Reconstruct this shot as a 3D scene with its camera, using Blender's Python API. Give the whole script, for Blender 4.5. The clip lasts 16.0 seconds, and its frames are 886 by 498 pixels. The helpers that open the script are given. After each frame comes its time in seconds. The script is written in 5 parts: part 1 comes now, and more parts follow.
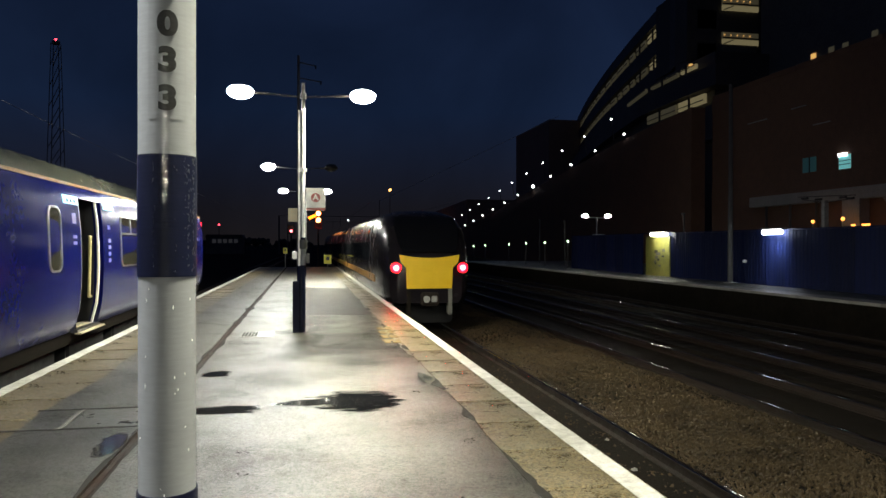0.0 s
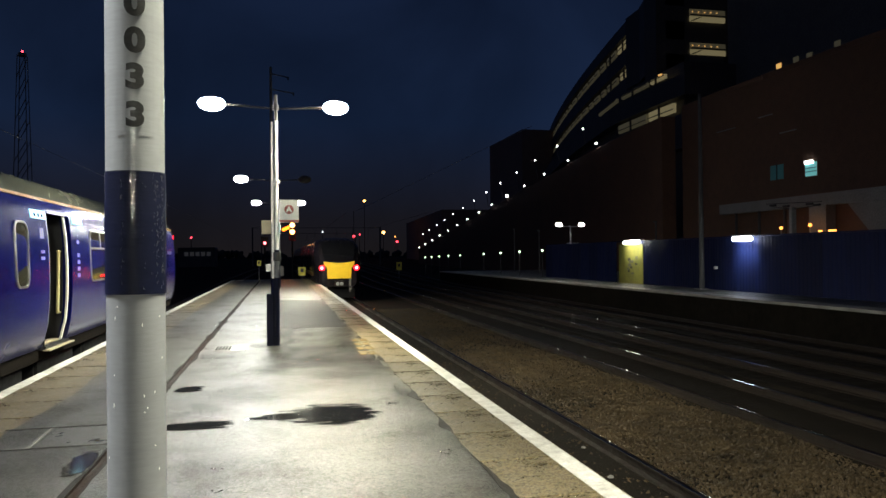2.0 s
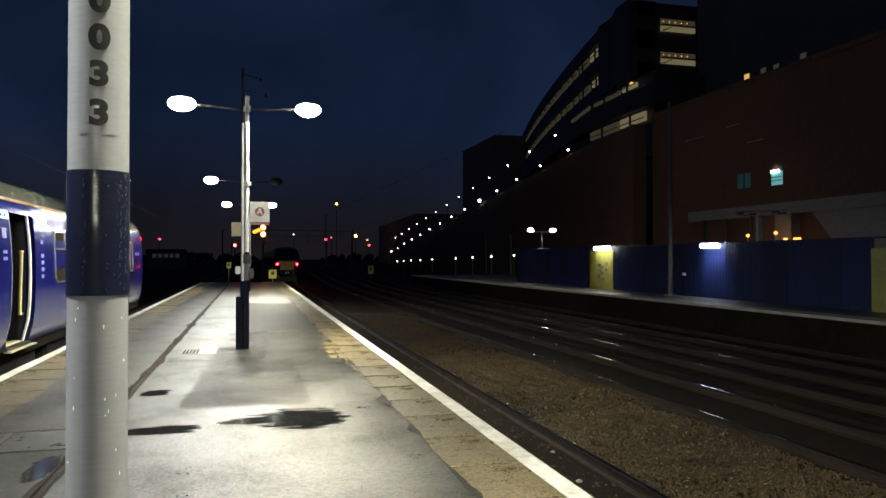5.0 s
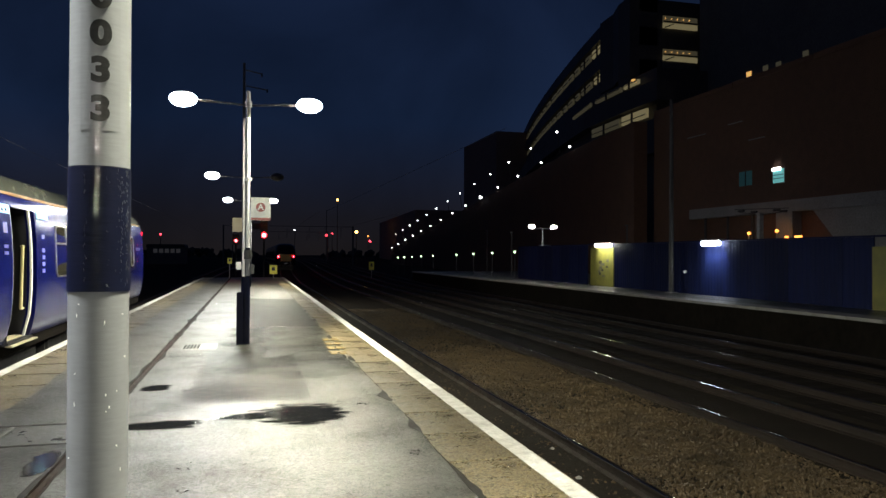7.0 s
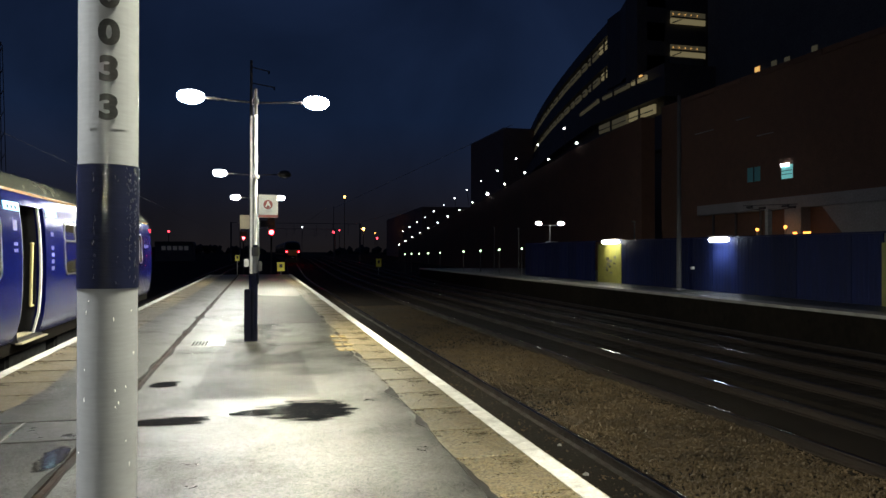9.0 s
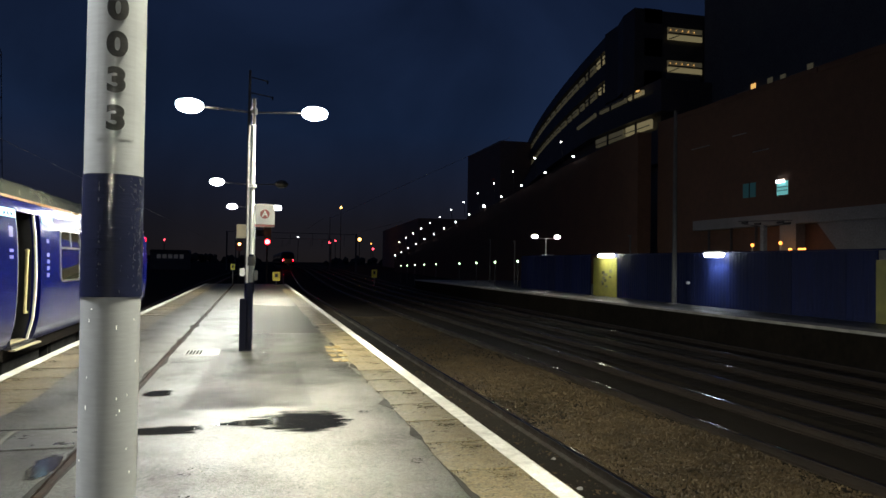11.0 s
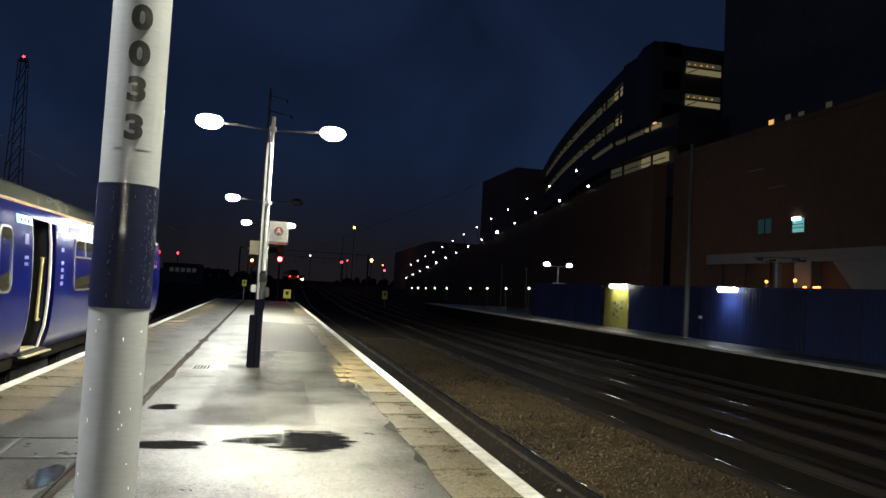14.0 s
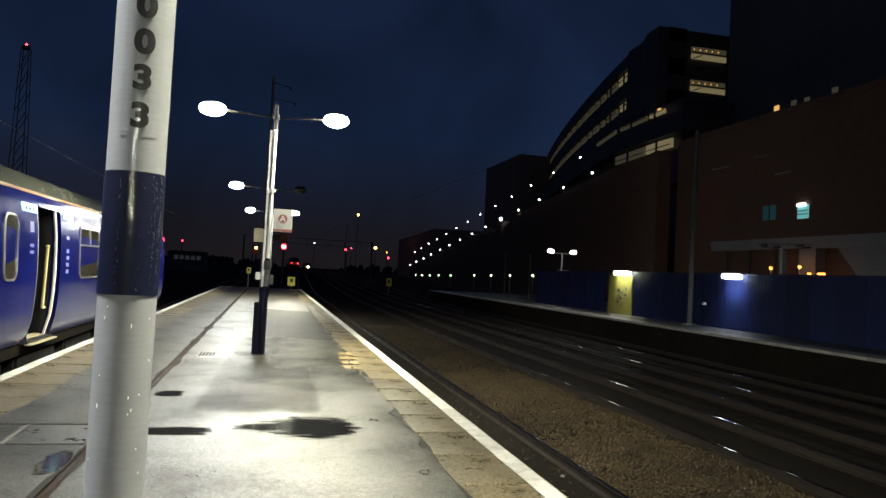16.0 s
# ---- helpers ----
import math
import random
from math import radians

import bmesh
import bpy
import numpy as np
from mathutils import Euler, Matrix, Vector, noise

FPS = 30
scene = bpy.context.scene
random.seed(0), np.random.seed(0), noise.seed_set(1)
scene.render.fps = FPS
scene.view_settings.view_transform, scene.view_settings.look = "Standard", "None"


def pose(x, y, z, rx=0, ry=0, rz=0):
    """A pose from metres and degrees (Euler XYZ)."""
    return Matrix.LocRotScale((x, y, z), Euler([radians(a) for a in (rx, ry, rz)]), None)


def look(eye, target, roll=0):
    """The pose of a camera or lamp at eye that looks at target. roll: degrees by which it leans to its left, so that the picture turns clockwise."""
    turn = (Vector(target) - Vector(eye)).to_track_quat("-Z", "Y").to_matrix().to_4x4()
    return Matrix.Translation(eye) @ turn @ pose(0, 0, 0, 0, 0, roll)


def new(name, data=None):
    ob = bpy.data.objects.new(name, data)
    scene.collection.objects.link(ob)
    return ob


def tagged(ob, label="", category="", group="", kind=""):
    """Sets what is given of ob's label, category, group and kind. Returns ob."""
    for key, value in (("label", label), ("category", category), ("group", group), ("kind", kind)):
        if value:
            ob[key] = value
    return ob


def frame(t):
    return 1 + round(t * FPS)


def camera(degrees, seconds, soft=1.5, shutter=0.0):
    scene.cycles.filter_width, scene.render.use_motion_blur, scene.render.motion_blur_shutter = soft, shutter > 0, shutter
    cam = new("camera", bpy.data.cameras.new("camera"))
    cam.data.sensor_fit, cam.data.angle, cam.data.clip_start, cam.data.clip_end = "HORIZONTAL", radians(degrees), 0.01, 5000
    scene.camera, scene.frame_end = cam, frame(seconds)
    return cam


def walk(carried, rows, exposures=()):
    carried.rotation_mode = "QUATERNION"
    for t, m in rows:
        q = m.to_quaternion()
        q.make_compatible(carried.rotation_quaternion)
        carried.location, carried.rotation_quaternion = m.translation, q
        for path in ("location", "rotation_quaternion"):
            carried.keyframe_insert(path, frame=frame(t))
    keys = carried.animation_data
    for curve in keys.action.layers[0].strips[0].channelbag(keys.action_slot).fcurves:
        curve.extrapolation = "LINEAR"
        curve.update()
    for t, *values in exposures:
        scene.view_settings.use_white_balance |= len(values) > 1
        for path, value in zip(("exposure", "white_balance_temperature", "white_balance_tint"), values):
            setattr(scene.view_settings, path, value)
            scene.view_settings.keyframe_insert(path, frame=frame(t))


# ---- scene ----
cam = camera(63.3, 16.0)
PATH = [
    (0, (0.202, 0.613, 1.624), (0.575, 2.578, 1.613), 0.1),
    (0.5, (0.205, 0.6, 1.626), (0.589, 2.563, 1.613), 0.0),
    (1, (0.203, 0.607, 1.625), (0.611, 2.565, 1.623), 0.0),
    (1.5, (0.204, 0.606, 1.627), (0.625, 2.561, 1.633), -0.2),
    (2, (0.207, 0.604, 1.629), (0.648, 2.555, 1.646), -0.6),
    (2.5, (0.211, 0.607, 1.627), (0.68, 2.551, 1.653), -0.6),
    (3, (0.214, 0.605, 1.627), (0.705, 2.544, 1.654), -0.5),
    (3.5, (0.213, 0.602, 1.628), (0.716, 2.538, 1.655), -0.6),
    (4, (0.213, 0.603, 1.628), (0.724, 2.537, 1.659), -0.4),
    (6.5, (0.214, 0.601, 1.628), (0.727, 2.534, 1.647), 0.2),
    (7, (0.213, 0.603, 1.63), (0.727, 2.536, 1.648), 0.2),
    (7.5, (0.211, 0.606, 1.629), (0.726, 2.539, 1.648), 0.5),
    (8, (0.211, 0.607, 1.628), (0.722, 2.541, 1.645), 0.3),
    (8.5, (0.207, 0.602, 1.629), (0.71, 2.538, 1.638), 0.7),
    (9, (0.214, 0.596, 1.63), (0.709, 2.534, 1.639), 0.1),
    (11.5, (0.202, 0.585, 1.632), (0.71, 2.518, 1.68), 1.1),
    (12, (0.202, 0.587, 1.631), (0.71, 2.521, 1.682), 1.3),
    (12.5, (0.198, 0.589, 1.632), (0.701, 2.524, 1.685), 1.4),
    (13, (0.201, 0.587, 1.63), (0.696, 2.524, 1.694), 1.5),
    (13.5, (0.203, 0.603, 1.629), (0.681, 2.543, 1.709), 1.4),
    (14, (0.203, 0.609, 1.631), (0.674, 2.55, 1.738), 3.1),
    (14.5, (0.206, 0.612, 1.626), (0.686, 2.552, 1.711), 3.3),
    (15, (0.202, 0.615, 1.626), (0.687, 2.555, 1.688), 2.9),
    (15.5, (0.201, 0.603, 1.627), (0.676, 2.544, 1.687), 2.8),
    (16, (0.2, 0.604, 1.63), (0.663, 2.549, 1.701), 3.0),
]
walk(cam, [(t, look(eye, target, roll)) for t, eye, target, roll in PATH], ((0, 0.08), (4, 0.12), (8, 0.16), (12, 0.25), (16, 0.25)))

# ---- light and air ----
world = bpy.data.worlds.new("night_sky")
scene.world = world
world.use_nodes = True
wn = world.node_tree.nodes
wl = world.node_tree.links
wn.clear()
w_out = wn.new("ShaderNodeOutputWorld")
w_bg = wn.new("ShaderNodeBackground")
w_tc = wn.new("ShaderNodeTexCoord")
w_sep = wn.new("ShaderNodeSeparateXYZ")
w_ramp = wn.new("ShaderNodeValToRGB")
w_ramp.color_ramp.elements[0].position = 0.0
w_ramp.color_ramp.elements[0].color = (0.0100, 0.0084, 0.0092, 1)
w_ramp.color_ramp.elements[1].position = 0.55
w_ramp.color_ramp.elements[1].color = (0.0050, 0.0094, 0.0275, 1)
e = w_ramp.color_ramp.elements.new(0.05)
e.color = (0.0088, 0.0086, 0.0125, 1)
e = w_ramp.color_ramp.elements.new(0.18)
e.color = (0.0064, 0.0132, 0.0350, 1)
w_bg.inputs["Strength"].default_value = 0.92
wl.new(w_tc.outputs["Generated"], w_sep.inputs[0])
wl.new(w_sep.outputs["Z"], w_ramp.inputs["Fac"])
# thin uneven night cloud
w_cloud, w_map, w_mix = wn.new("ShaderNodeTexNoise"), wn.new("ShaderNodeMapRange"), wn.new("ShaderNodeMix")
w_cloud.inputs["Scale"].default_value, w_cloud.inputs["Detail"].default_value = 3.2, 6
w_cloud.inputs["Distortion"].default_value = 0.5
wl.new(w_tc.outputs["Generated"], w_cloud.inputs["Vector"])
w_map.inputs["From Min"].default_value, w_map.inputs["From Max"].default_value = 0.34, 0.66
w_map.inputs["To Min"].default_value, w_map.inputs["To Max"].default_value = 0.70, 1.30
wl.new(w_cloud.outputs[0], w_map.inputs["Value"])
w_mix.data_type, w_mix.blend_type = "RGBA", "MULTIPLY"
w_mix.inputs[0].default_value = 1.0
wl.new(w_ramp.outputs["Color"], w_mix.inputs[6])
wl.new(w_map.outputs[0], w_mix.inputs[7])
wl.new(w_mix.outputs[2], w_bg.inputs["Color"])
wl.new(w_bg.outputs[0], w_out.inputs[0])
LAMP_WATTS = 470.0


# ---- materials ----
def mat(name, c1, c2, rough=(0.5, 0.7), metal=0.0, scale=8.0, bump=0.2, fine=90.0, spec=0.5, stretch=(1, 1, 1), coat=0.0, vary=0.0, speck=0.45, agg=0.0):
    m = bpy.data.materials.new(name)
    m.use_nodes = True
    n, l = m.node_tree.nodes, m.node_tree.links
    b = n["Principled BSDF"]
    b.inputs["Metallic"].default_value = metal
    b.inputs["Specular IOR Level"].default_value = spec
    b.inputs["Coat Weight"].default_value = coat
    b.inputs["Coat Roughness"].default_value = 0.12
    tc, mp = n.new("ShaderNodeTexCoord"), n.new("ShaderNodeMapping")
    mp.inputs["Scale"].default_value = stretch
    l.new(tc.outputs["Object"], mp.inputs[0])
    big, small = n.new("ShaderNodeTexNoise"), n.new("ShaderNodeTexNoise")
    big.inputs["Scale"].default_value, big.inputs["Detail"].default_value = scale * 0.15, 4
    small.inputs["Scale"].default_value, small.inputs["Detail"].default_value = fine, 5
    l.new(mp.outputs[0], big.inputs["Vector"])
    l.new(mp.outputs[0], small.inputs["Vector"])
    mid = n.new("ShaderNodeTexNoise")
    mid.inputs["Scale"].default_value, mid.inputs["Detail"].default_value = scale, 6
    l.new(mp.outputs[0], mid.inputs["Vector"])
    add = n.new("ShaderNodeMath")
    add.operation = "MULTIPLY_ADD"
    add.inputs[1].default_value = 0.5
    l.new(mid.outputs[0], add.inputs[0])
    half = n.new("ShaderNodeMath")
    half.operation = "MULTIPLY"
    half.inputs[1].default_value = 0.5
    l.new(big.outputs[0], half.inputs[0])
    l.new(half.outputs[0], add.inputs[2])
    rng = n.new("ShaderNodeMapRange")
    rng.inputs["From Min"].default_value, rng.inputs["From Max"].default_value = 0.36, 0.64
    l.new(add.outputs[0], rng.inputs["Value"])
    fac = rng.outputs[0]
    mix = n.new("ShaderNodeMix")
    mix.data_type = "RGBA"
    mix.inputs[6].default_value, mix.inputs[7].default_value = (*c1, 1), (*c2, 1)
    l.new(fac, mix.inputs[0])
    grain = n.new("ShaderNodeMix")
    grain.data_type, grain.blend_type = "RGBA", "MULTIPLY"
    grain.inputs[0].default_value = speck
    gr = n.new("ShaderNodeMapRange")
    gr.inputs["From Min"].default_value, gr.inputs["From Max"].default_value = 0.3, 0.7
    gr.inputs["To Min"].default_value, gr.inputs["To Max"].default_value = 0.5, 1.3
    l.new(small.outputs[0], gr.inputs["Value"])
    l.new(mix.outputs[2], grain.inputs[6])
    l.new(gr.outputs[0], grain.inputs[7])
    col = grain.outputs[2]
    if vary:
        info, vr = n.new("ShaderNodeObjectInfo"), n.new("ShaderNodeMapRange")
        vr.inputs["To Min"].default_value, vr.inputs["To Max"].default_value = 1 - vary, 1 + vary
        l.new(info.outputs["Random"], vr.inputs["Value"])
        vm = n.new("ShaderNodeMix")
        vm.data_type, vm.blend_type = "RGBA", "MULTIPLY"
        vm.inputs[0].default_value = 1.0
        l.new(col, vm.inputs[6])
        l.new(vr.outputs[0], vm.inputs[7])
        col = vm.outputs[2]
    l.new(col, b.inputs["Base Color"])
    rr = n.new("ShaderNodeMapRange")
    rr.inputs["To Min"].default_value, rr.inputs["To Max"].default_value = rough
    l.new(fac, rr.inputs["Value"])
    l.new(rr.outputs[0], b.inputs["Roughness"])
    height = small.outputs[0]
    if agg:
        vo = n.new("ShaderNodeTexVoronoi")
        vo.inputs["Scale"].default_value = agg
        l.new(mp.outputs[0], vo.inputs["Vector"])
        bw, vr2, am = n.new("ShaderNodeSeparateColor"), n.new("ShaderNodeMapRange"), n.new("ShaderNodeMix")
        l.new(vo.outputs["Color"], bw.inputs[0])
        vr2.inputs["To Min"].default_value, vr2.inputs["To Max"].default_value = 0.15, 2.1
        l.new(bw.outputs[0], vr2.inputs["Value"])
        am.data_type, am.blend_type = "RGBA", "MULTIPLY"
        am.inputs[0].default_value = 0.9
        l.new(col, am.inputs[6])
        l.new(vr2.outputs[0], am.inputs[7])
        l.new(am.outputs[2], b.inputs["Base Color"])
        rm = n.new("ShaderNodeMath")
        rm.operation = "MULTIPLY_ADD"
        rm.inputs[1].default_value = 0.10
        l.new(bw.outputs[2], rm.inputs[0])
        l.new(rr.outputs[0], rm.inputs[2])
        l.new(rm.outputs[0], b.inputs["Roughness"])
        hm = n.new("ShaderNodeMath")
        hm.operation = "MULTIPLY_ADD"
        hm.inputs[1].default_value = 0.9
        l.new(bw.outputs[1], hm.inputs[0])
        l.new(small.outputs[0], hm.inputs[2])
        height = hm.outputs[0]
    if bump:
        bp = n.new("ShaderNodeBump")
        bp.inputs["Strength"].default_value, bp.inputs["Distance"].default_value = bump, 0.01
        l.new(height, bp.inputs["Height"])
        l.new(bp.outputs[0], b.inputs["Normal"])
    return m


def glow(name, color, strength):
    m = bpy.data.materials.new(name)
    m.use_nodes = True
    b = m.node_tree.nodes["Principled BSDF"]
    b.inputs["Base Color"].default_value = (*color, 1)
    b.inputs["Emission Color"].default_value = (*color, 1)
    b.inputs["Emission Strength"].default_value = strength
    return m


M = {}
M["asphalt"] = mat("wet_asphalt", (0.016, 0.0155, 0.0135), (0.050, 0.048, 0.040), (0.26, 0.35), scale=3.0, bump=0.48, fine=110, spec=0.85, speck=0.9, agg=60.0)
M["patch"] = mat("rough_asphalt_patch", (0.012, 0.012, 0.011), (0.030, 0.029, 0.025), (0.42, 0.52), scale=3.0, bump=0.5, fine=110, spec=0.22, speck=0.9, agg=60.0)


def wet_film(m, low, high, rough, gloss=1.0):
    """A thin uneven film of rain over a surface, in patches."""
    n, l = m.node_tree.nodes, m.node_tree.links
    b = n["Principled BSDF"]
    tc, tex, rng = n.new("ShaderNodeTexCoord"), n.new("ShaderNodeTexNoise"), n.new("ShaderNodeMapRange")
    tex.inputs["Scale"].default_value, tex.inputs["Detail"].default_value = 0.9, 5
    tex.inputs["Distortion"].default_value = 0.4
    l.new(tc.outputs["Object"], tex.inputs["Vector"])
    rng.inputs["From Min"].default_value, rng.inputs["From Max"].default_value = 0.45, 0.60
    rng.inputs["To Min"].default_value, rng.inputs["To Max"].default_value = low, high
    l.new(tex.outputs[0], rng.inputs["Value"])
    l.new(rng.outputs[0], b.inputs["Coat Weight"])
    grit, sep, gr, damp, prod = n.new("ShaderNodeTexVoronoi"), n.new("ShaderNodeSeparateColor"), n.new("ShaderNodeMapRange"), n.new("ShaderNodeMapRange"), n.new("ShaderNodeMath")
    grit.inputs["Scale"].default_value = 75.0
    l.new(tc.outputs["Object"], grit.inputs["Vector"])
    l.new(grit.outputs["Color"], sep.inputs[0])
    gr.inputs["To Min"].default_value, gr.inputs["To Max"].default_value = 0.30 * gloss, 1.65 * gloss
    l.new(sep.outputs[0], gr.inputs["Value"])
    patch = n.new("ShaderNodeTexNoise")
    patch.inputs["Scale"].default_value, patch.inputs["Detail"].default_value = 0.9, 6
    patch.inputs["Roughness"].default_value = 0.6
    l.new(tc.outputs["Object"], patch.inputs["Vector"])
    damp.inputs["From Min"].default_value, damp.inputs["From Max"].default_value = 0.38, 0.62
    damp.inputs["To Min"].default_value, damp.inputs["To Max"].default_value = 0.16, 1.0
    l.new(patch.outputs[0], damp.inputs["Value"])
    prod.operation = "MULTIPLY"
    l.new(gr.outputs[0], prod.inputs[0])
    l.new(damp.outputs[0], prod.inputs[1])
    l.new(prod.outputs[0], b.inputs["Specular IOR Level"])
    b.inputs["Coat Roughness"].default_value = rough
    b.inputs["Coat IOR"].default_value = 1.33
    fine, bump = n.new("ShaderNodeTexNoise"), n.new("ShaderNodeBump")
    fine.inputs["Scale"].default_value, fine.inputs["Detail"].default_value = 45.0, 3
    l.new(tc.outputs["Object"], fine.inputs["Vector"])
    bump.inputs["Strength"].default_value, bump.inputs["Distance"].default_value = 0.30, 0.01
    l.new(fine.outputs[0], bump.inputs["Height"])
    l.new(bump.outputs[0], b.inputs["Coat Normal"])


wet_film(M["asphalt"], 0.0, 0.05, 0.12)
M["dull_asphalt"] = mat("duller_wet_asphalt", (0.012, 0.0118, 0.010), (0.036, 0.035, 0.029), (0.30, 0.40), scale=3.0, bump=0.48, fine=110, spec=0.5, speck=0.9, agg=60.0)
wet_film(M["dull_asphalt"], 0.0, 0.03, 0.15, 0.62)
# the duller surface fades in unevenly from two of its sides
da_n, da_l = M["dull_asphalt"].node_tree.nodes, M["dull_asphalt"].node_tree.links
da_tc, da_sep, da_noise, da_add, da_map = [da_n.new("ShaderNode" + k) for k in ("TexCoord", "SeparateXYZ", "TexNoise", "Math", "MapRange")]
da_noise.inputs["Scale"].default_value, da_noise.inputs["Detail"].default_value = 1.1, 5
da_add.operation = "MULTIPLY_ADD"
da_add.inputs[1].default_value = 0.55
da_l.new(da_tc.outputs["Object"], da_noise.inputs["Vector"])
da_l.new(da_tc.outputs["Generated"], da_sep.inputs[0])
da_l.new(da_noise.outputs[0], da_add.inputs[0])
da_low = da_n.new("ShaderNodeMath")
da_low.operation = "MINIMUM"
da_l.new(da_sep.outputs["Y"], da_low.inputs[0])
da_l.new(da_sep.outputs["X"], da_low.inputs[1])
da_l.new(da_low.outputs[0], da_add.inputs[2])
da_map.inputs["From Min"].default_value, da_map.inputs["From Max"].default_value = 0.44, 0.98
da_l.new(da_add.outputs[0], da_map.inputs["Value"])
da_l.new(da_map.outputs[0], da_n["Principled BSDF"].inputs["Alpha"])
M["coping"] = mat("coping_stone", (0.084, 0.067, 0.037), (0.122, 0.097, 0.055), (0.20, 0.40), scale=6, bump=0.38, fine=90, spec=0.8, vary=0.20, speck=0.25, agg=62.0)
wet_film(M["coping"], 0.0, 0.10, 0.16)
M["white_line"] = mat("worn_white_paint", (0.30, 0.29, 0.26), (0.68, 0.67, 0.63), (0.45, 0.6), scale=9, bump=0.2, fine=60)
M["yellow_paint"] = mat("worn_yellow_paint", (0.07, 0.052, 0.018), (0.19, 0.13, 0.030), (0.6, 0.8), scale=14, bump=0.2, fine=60)
M["cover_slab"] = mat("worn_wet_concrete", (0.03, 0.03, 0.028), (0.075, 0.072, 0.066), (0.22, 0.45), scale=8, bump=0.6, fine=70, spec=0.7, speck=0.8)
M["far_coping"] = mat("pale_damp_coping", (0.16, 0.155, 0.145), (0.34, 0.33, 0.31), (0.3, 0.55), scale=2, bump=0.4, fine=50)
M["concrete"] = mat("damp_concrete", (0.07, 0.07, 0.066), (0.15, 0.145, 0.13), (0.4, 0.7), scale=5, bump=0.4, fine=70)
# Near-black brick: shade on platform sides and underframe is put into the colour.
M["dark_wall"] = mat("shade_dark_brick_face", (0.006, 0.005, 0.0042), (0.015, 0.0125, 0.010), (0.8, 0.95), scale=4, bump=0.4, spec=0.03)
# Ground, sleepers and rust near black: dimness of the tracks put into colour.
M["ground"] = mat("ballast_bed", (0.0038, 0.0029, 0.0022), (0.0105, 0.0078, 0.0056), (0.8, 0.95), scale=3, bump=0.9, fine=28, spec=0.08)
M["stone"] = mat("ballast_stone", (0.0235, 0.0160, 0.0082), (0.068, 0.047, 0.0245), (0.55, 0.8), scale=2.5, bump=0.3, fine=60, spec=0.18)
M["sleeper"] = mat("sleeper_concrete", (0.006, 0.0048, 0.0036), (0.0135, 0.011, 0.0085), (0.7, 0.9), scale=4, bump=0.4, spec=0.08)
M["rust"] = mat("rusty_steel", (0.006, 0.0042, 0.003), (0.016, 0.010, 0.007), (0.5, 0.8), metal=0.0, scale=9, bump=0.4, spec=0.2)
M["tar"] = mat("black_tar_seal", (0.006, 0.006, 0.006), (0.016, 0.014, 0.012), (0.6, 0.85), scale=9, bump=0.5, fine=60, spec=0.2)
M["channel_rust"] = mat("wet_rusty_channel", (0.008, 0.005, 0.004), (0.026, 0.014, 0.010), (0.6, 0.9), scale=9, bump=1.0, fine=60, spec=0.12)
M["navy_matt"] = mat("matt_navy_paint", (0.003, 0.004, 0.014), (0.005, 0.006, 0.020), (0.6, 0.75), scale=5, bump=0.1, spec=0.15)
M["pole_grey"] = mat("weathered_grey_pole", (0.085, 0.085, 0.085), (0.13, 0.13, 0.125), (0.5, 0.7), scale=4, bump=0.1, spec=0.3)
M["railhead"] = mat("polished_rail_head", (0.30, 0.29, 0.28), (0.45, 0.44, 0.42), (0.09, 0.16), metal=1.0, scale=9, bump=0.0)
M["post_white"] = mat("grey_white_gloss_paint", (0.112, 0.115, 0.126), (0.131, 0.135, 0.146), (0.55, 0.65), scale=0.05, bump=0.04, fine=1.0, speck=0.12, coat=0.10, spec=0.10, stretch=(40, 40, 260))
M["post_blue"] = mat("navy_gloss_paint", (0.0022, 0.0030, 0.0100), (0.0034, 0.0045, 0.0145), (0.5, 0.6), scale=0.05, bump=0.085, fine=1.0, spec=0.06, speck=0.2, stretch=(40, 40, 260))
M["galv"] = mat("galvanised_steel", (0.30, 0.30, 0.30), (0.46, 0.46, 0.45), (0.35, 0.5), metal=0.8, scale=9, bump=0.1)
M["black"] = mat("black_paint", (0.008, 0.008, 0.009), (0.020, 0.020, 0.022), (0.35, 0.6), scale=7, bump=0.15)
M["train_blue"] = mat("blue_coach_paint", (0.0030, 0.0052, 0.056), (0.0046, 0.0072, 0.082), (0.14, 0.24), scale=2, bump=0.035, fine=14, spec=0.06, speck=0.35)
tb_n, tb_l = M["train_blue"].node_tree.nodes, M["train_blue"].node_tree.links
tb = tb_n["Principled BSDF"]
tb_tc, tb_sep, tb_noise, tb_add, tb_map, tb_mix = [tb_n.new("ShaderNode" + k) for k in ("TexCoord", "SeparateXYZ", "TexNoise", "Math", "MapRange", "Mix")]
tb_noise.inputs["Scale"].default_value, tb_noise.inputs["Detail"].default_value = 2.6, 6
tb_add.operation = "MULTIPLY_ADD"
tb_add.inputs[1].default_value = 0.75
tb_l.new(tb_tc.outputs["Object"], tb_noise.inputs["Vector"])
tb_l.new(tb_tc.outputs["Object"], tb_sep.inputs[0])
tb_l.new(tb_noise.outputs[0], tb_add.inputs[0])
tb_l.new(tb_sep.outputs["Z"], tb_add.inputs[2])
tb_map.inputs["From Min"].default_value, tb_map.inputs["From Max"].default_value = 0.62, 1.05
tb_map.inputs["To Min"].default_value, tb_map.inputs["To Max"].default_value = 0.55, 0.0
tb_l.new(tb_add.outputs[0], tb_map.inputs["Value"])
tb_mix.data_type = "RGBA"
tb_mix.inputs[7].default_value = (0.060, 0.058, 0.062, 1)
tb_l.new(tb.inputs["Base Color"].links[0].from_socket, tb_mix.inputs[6])
